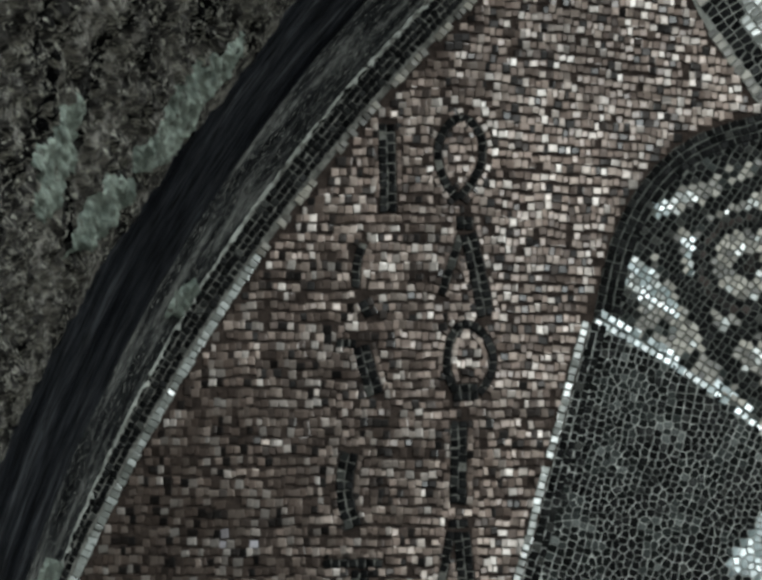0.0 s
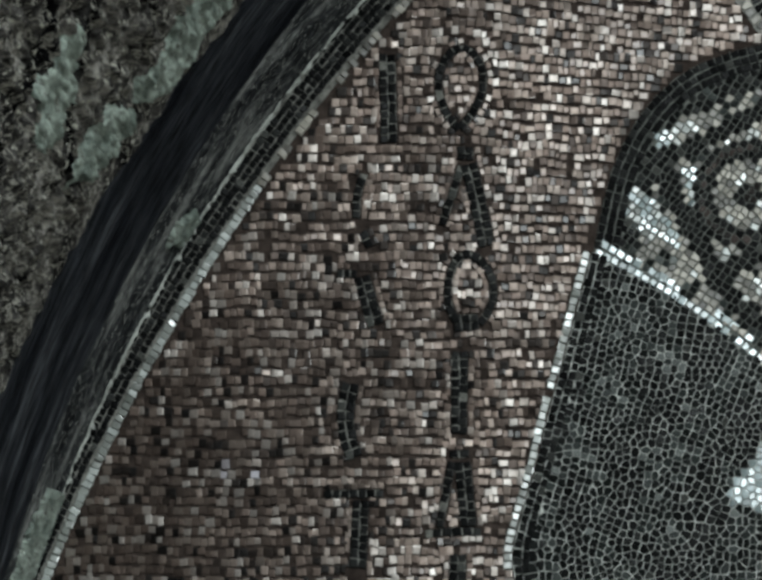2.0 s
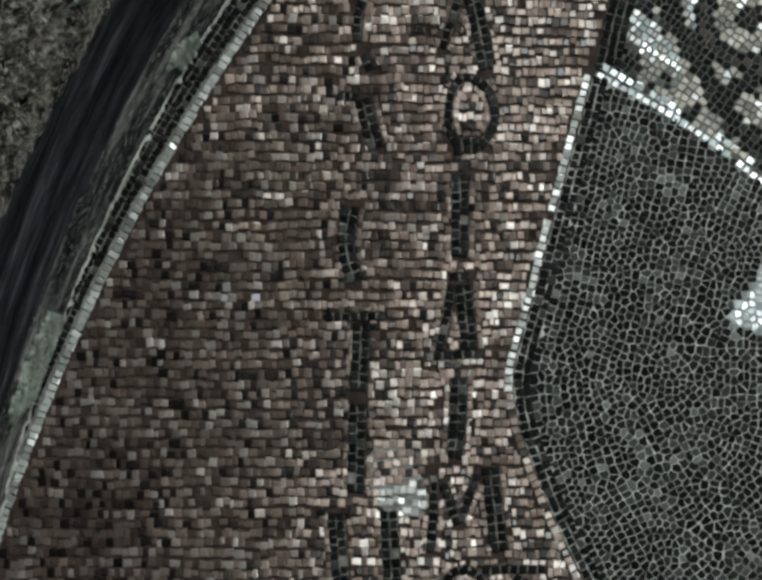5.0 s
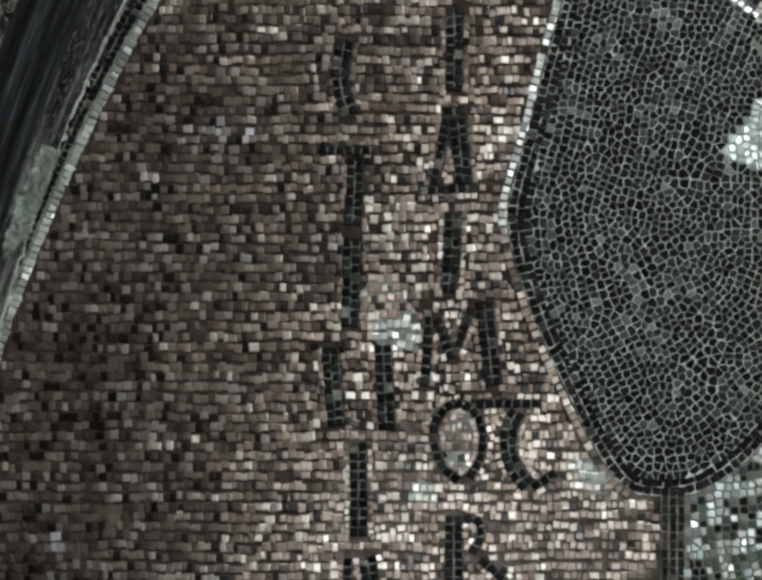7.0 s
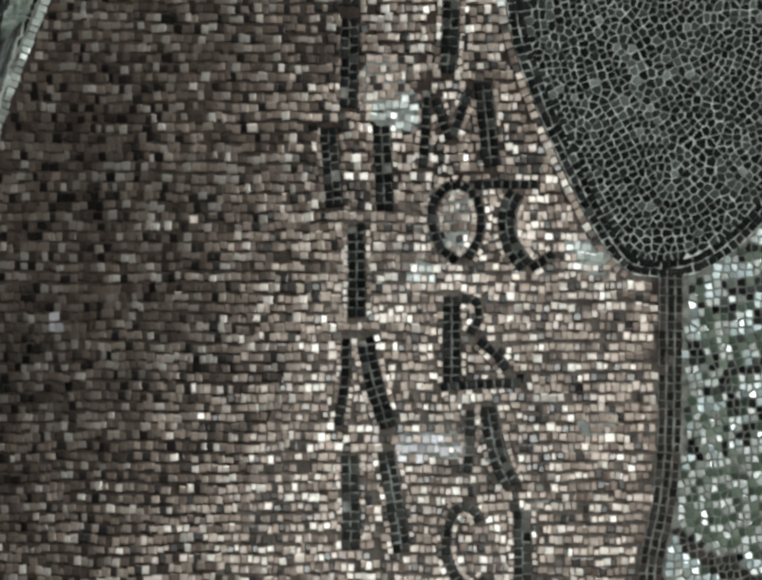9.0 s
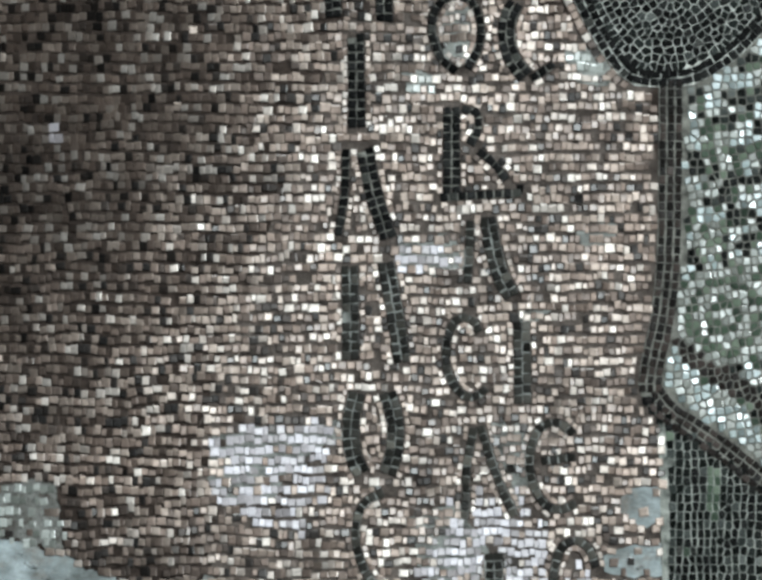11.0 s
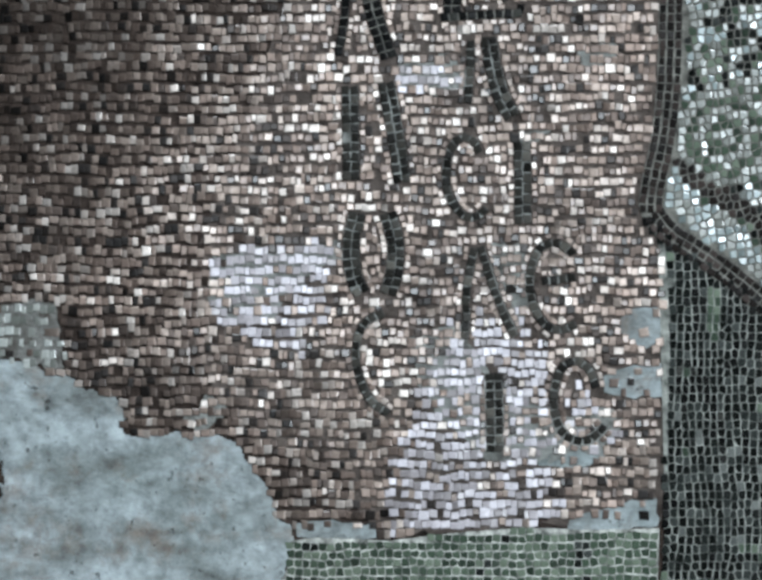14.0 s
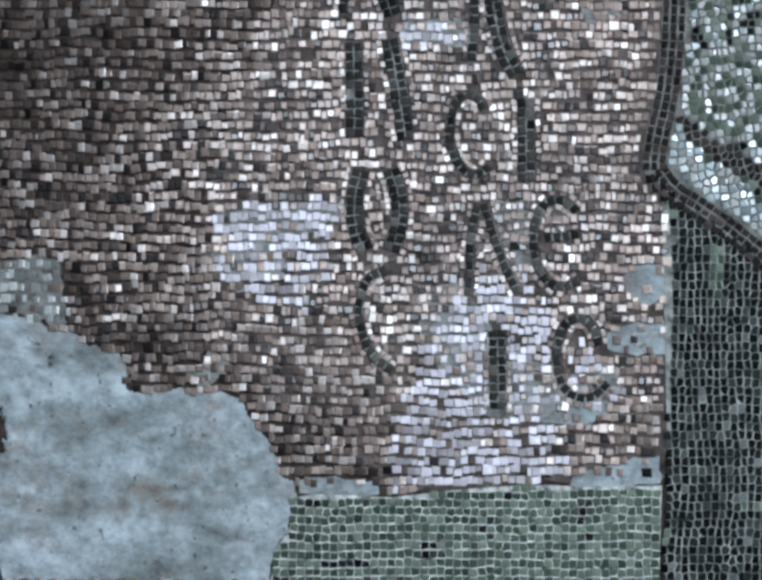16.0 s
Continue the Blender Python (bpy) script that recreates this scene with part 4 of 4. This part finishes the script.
row(glint, upper, -5.6, 8.4, 8.4, RNG, 0.08, (-0.08, 0.02), 0.04)
row(dull, later, -5.6, 8.6, 8.4, RNG, 0.12, (0.0, 0.03), 0.04)
glint.joined("bright_line", PALE, mosaic, "single row of gold tesserae beside the green field, glint coloured as pale stone", 33)
dull.joined("dull_line", GOLD, mosaic, "single row of gold tesserae beside the green field", 34)

# the badge above it: dark bands round a ring, with pale corners
badge = bed("badge_field", BADGE, 1.1, BED_DIM, mosaic, "olive and pale ornament with a ring, edged in black")
RING = [(350, 3114)]
BANDS = [([(230, 3151), (279, 3158), (317, 3177), (372, 3208)], 8.5), ([(258, 3151), (276, 3104), (295, 3072), (316, 3033)], 10.0), ([(316, 3031), (370, 3054)], 9.0), ([(314, 3026), (341, 2998), (369, 2975)], 9.0)]
TAN = [[(271, 3192), (309, 3206), (302, 3176), (277, 3166)], [(300, 3070), (331, 3063), (376, 3084), (376, 3058), (325, 3032)], [(328, 3012), (376, 3040), (375, 2978)], [(319, 3173), (377, 3189), (377, 3163), (327, 3161)], [(275, 3055), (300, 3040), (290, 3027), (270, 3040)]]
WHITE = [[(214, 3107), (230, 3130), (253, 3107), (280, 3071), (276, 3053), (245, 3076), (223, 3094)], [(250, 3182), (275, 3183), (279, 3164), (256, 3153)], [(283, 3140), (295, 3145), (297, 3107), (290, 3086)], [(245, 3040), (272, 3027), (277, 3012), (250, 3017)], [(230, 3076), (245, 3086), (255, 3066)]]


def badge_sort(x, z):
    r = math.hypot(x - RING[0][0], z - RING[0][1])
    fleck = noise.noise((x / 14.0, z / 14.0, 6.0))
    if r < 14 or 46 < r < 51:
        return "dark" if r < 14 and fleck > -0.2 else "brown"
    if r < 37:
        return "pale" if fleck > 0.3 else "mid"
    if r < 58:
        return "dark"
    if any(near_any(x, z, [line], wide) for line, wide in BANDS):
        return "dark"
    if any(inside(shape, [(x, z)])[0][0] for shape in WHITE):
        return "chalk" if fleck > -0.1 else "pale"
    if any(inside(shape, [(x, z)])[0][0] for shape in TAN):
        return "pale" if fleck > 0.1 else "mid"
    if near_any(x, z, [BADGE_EDGE], 46.0):
        return "dark" if fleck > -0.25 else "green"
    return "mid" if fleck > -0.15 else "green"


lay(field(BADGE, 7.6, -0.6, badge_sort, RNG, 12.0, 3.0, 1.0, 0.16, 0.5, BADGE_EDGE, 25.0), badge, 41)
rim = Pieces()
line = smooth_line(BADGE_EDGE, 1)
for k in range(3):
    row(rim, line, 4.0 + 8.8 * k, 9.0, 7.8, RNG)
rim.joined("rim", DARK, badge, "three rows of near-black tesserae", 42)
white = Pieces()
line = smooth_line(GREEN_TOP, 1)
row(white, line, 0.5, 9.0, 8.0, RNG, 0.05, (-0.02, 0.03), 0.12)
row(white, line[:90], -9.0, 10.0, 8.0, RNG, 0.05, (-0.02, 0.03), 0.5)
white.joined("white_line", CHALK, badge, "broken line of bluish-white tesserae", 43)

# the upper corner: two dark lines with pale stone beyond
corner = bed("corner_field", CORNER, -0.4, BED_GREY, mosaic, "pale stone field behind two dark lines")
line = smooth_line(CORNER_EDGE, 1)


def corner_sort(x, z):
    d = from_line(line, [(x, z)])[0]
    return "mid" if d < 9 else "dark" if d < 38 else "pale"


lay(field(CORNER, 8.6, -0.95, corner_sort, RNG, 4.0, 2.0, 1.4, 0.08), corner, 51)

# the panel below: pale and green scrolls, behind a dark upright line
lower = bed("scroll_field", LOWER, 0.8, BED_PALE, mosaic, "bluish-white and green scrolls behind a dark upright line")
SCROLL = [(325, 2208)]
SLANT = [(256, 2171), (281, 2136), (315, 2099), (363, 2062)]
SLANT_DARK = [(268, 2184), (300, 2159), (330, 2141), (364, 2119)]


def lower_sort(x, z):
    r = math.hypot(x - SCROLL[0][0], z - SCROLL[0][1])
    n = noise.noise((x / 17.0, z / 20.0, 17.0))
    if near_any(x, z, [SLANT], 20):
        return "chalk" if n > -0.1 else "pale"
    if near_any(x, z, [SLANT_DARK], 10):
        return "brown"
    if r < 52:
        return "meadow" if int(r / 10) % 2 else "pale"
    return "chalk" if n > 0.16 else "green" if n < -0.12 else "meadow" if n < 0.02 else "pale"


lay(field(LOWER, 8.2, 0.12, lower_sort, RNG, 14.0, 3.0, 1.0, 0.16, 0.7, HEM, 15.0), lower, 61)
posts = Pieces()
line = smooth_line(HEM, 1)
mesh_object("line_bed", *ribbon(line, 12.6, 1.5), BED_PALE, lower, "mortar of the upright line")
for k in range(3):
    row(posts, line, -8.2 + 8.2 * k, 9.0, 6.4, RNG)
posts.joined("upright_line", BROWN, lower, "three rows of dark brown tesserae", 62)

# the dark column below, in upright courses, and the green strip at the foot
column = bed("column_field", [(x + 4.5, z) if (x, z) in COLUMN_EDGE else (x, z) for x, z in COLUMN], 1.2, BED_LINE, mosaic, "dark green-grey tesserae in upright courses")
lay(field(COLUMN, 7.8, 0.0, lambda x, z: "dark" if noise.noise((x / 18.0, z / 60.0, 31.0)) > 0.25 else "green" if noise.noise((x / 30.0, z / 30.0, 30.0)) > -0.5 else "meadow", RNG, 9.0, 1.5, 1.15, 0.12, 0.48, None, 0.0, 0.9), column, 71)
meadow = bed("green_strip", MEADOW_FIELD, 1.0, BED_NET, mosaic, "grey-green stone tesserae in level courses")
lay(field(MEADOW_FIELD, 8.8, math.pi / 2, lambda x, z: "meadow" if noise.noise((x / 40.0, z / 20.0, 8.0)) > -0.42 else "green", RNG, 4.0, 1.5, 0.95, 0.09, 0.65, None, 0.0, 0.9), meadow, 81)

# plaster where the mosaic is lost
for poly, lift in ((REPAIR_A, 1.8), (REPAIR_B, 1.8), (REPAIR_C, 1.8), (REPAIR_F, 1.8), (REPAIR_H, 1.6)):
    bed("repair", ragged(poly, 9.0, 2.2, 5), lift - 1.0, FILL, mosaic, "small pale plaster repair", 4.0)
for i, poly in enumerate(SMEARS):
    bed("smear", ragged(ragged(poly, 14.0, 5.0, 300 + i), 5.0, 2.0, 320 + i), 1.3, SMEAR, mosaic, "grey-green mortar smeared between the tesserae", 4.0)
bed("old_fill", ragged(ragged(LOSS_OLD, 16.0, 7.0, 8), 6.0, 2.5, 9), 1.2, OLD_FILL, mosaic, "older brownish-grey plaster fill", 4.0)


def loss_patch():
    """The large plaster fill: trowelled, dished, with pits and one dark hole."""
    nx, nz, x0, x1, z0, z1 = 240, 220, -470, -50, 1640, 2030
    hole = [(-421, 1862)]
    xs, zs = np.linspace(x0, x1, nx + 1), np.linspace(z0, z1, nz + 1)
    grid = [(x, z) for x in xs for z in zs]
    shape = ragged(ragged(LOSS, 16.0, 3.0, 78), 6.0, 2.2, 77)
    hit, near = inside(shape, grid)
    verts, faces = [], []
    for (x, z), h, d in zip(grid, hit, near):
        fall = min(1.0, d / 7.0) if h else 0.0
        deep = 2.7 * fall + 2.0 * noise.fractal((x / 45.0 + z / 90.0, z / 26.0, 4.0), 0.8, 2.0, 6) * fall + (0.0 if h else -6.0)
        r = math.hypot((x - hole[0][0]) / 1.0, (z - hole[0][1]) / 1.9)
        r += 6.0 * noise.fractal((x / 9.0, z / 14.0, 3.0), 0.7, 2.0, 4)
        if r < 15:
            deep -= 20.0 * (1 - (r / 15) ** 2)
        verts.append((x / 1000, -(relief(x, z) + deep) / 1000, z / 1000))
    for i in range(nx):
        for j in range(nz):
            k = i * (nz + 1) + j
            q = (k, k + nz + 1, k + nz + 2, k + 1)
            if any(hit[i_] for i_ in q):
                faces.append(q)
    mesh_object("plaster_fill", verts, faces, FILL, mosaic, "large pale blue-grey plaster fill with pits", True)


loss_patch()

# ---- a black lamp that hangs between the viewer and the wall ----
def hanging_lamp(where, radius):
    lamp = tagged(new("hanging_lamp"), "small black domed lamp hanging on a dark cord", "lamp")
    lamp.location = where

    def turned(name, profile, material, label=""):
        n = 64
        verts, faces = [], []
        for r, z in profile:
            verts += [(r * math.cos(2 * math.pi * i / n), r * math.sin(2 * math.pi * i / n), z) for i in range(n)]
        for k in range(len(profile) - 1):
            faces += [(k * n + i, k * n + (i + 1) % n, (k + 1) * n + (i + 1) % n, (k + 1) * n + i) for i in range(n)]
        return mesh_object(name, verts, faces, material, lamp, label, True)

    bowl = [(max(0.0005, radius * math.cos(radians(a))), radius * math.sin(radians(a))) for a in range(-90, 46, 5)]
    turned("bowl", bowl + [(radius * 0.68, radius * 0.74), (radius * 0.62, radius * 0.72)], LAMP, "rounded black metal bowl")
    turned("collar", [(0.002, radius * 0.72), (radius * 0.64, radius * 0.72), (radius * 0.3, radius * 1.05), (0.012, radius * 1.2), (0.002, radius * 1.2)], LAMP)
    turned("cord", [(0.003, radius * 1.2), (0.003, 6.0 - where[2])], LAMP, "thin dark cord")
    return lamp


hanging_lamp((0.1955, -5.0095, 1.8921), 0.0901)
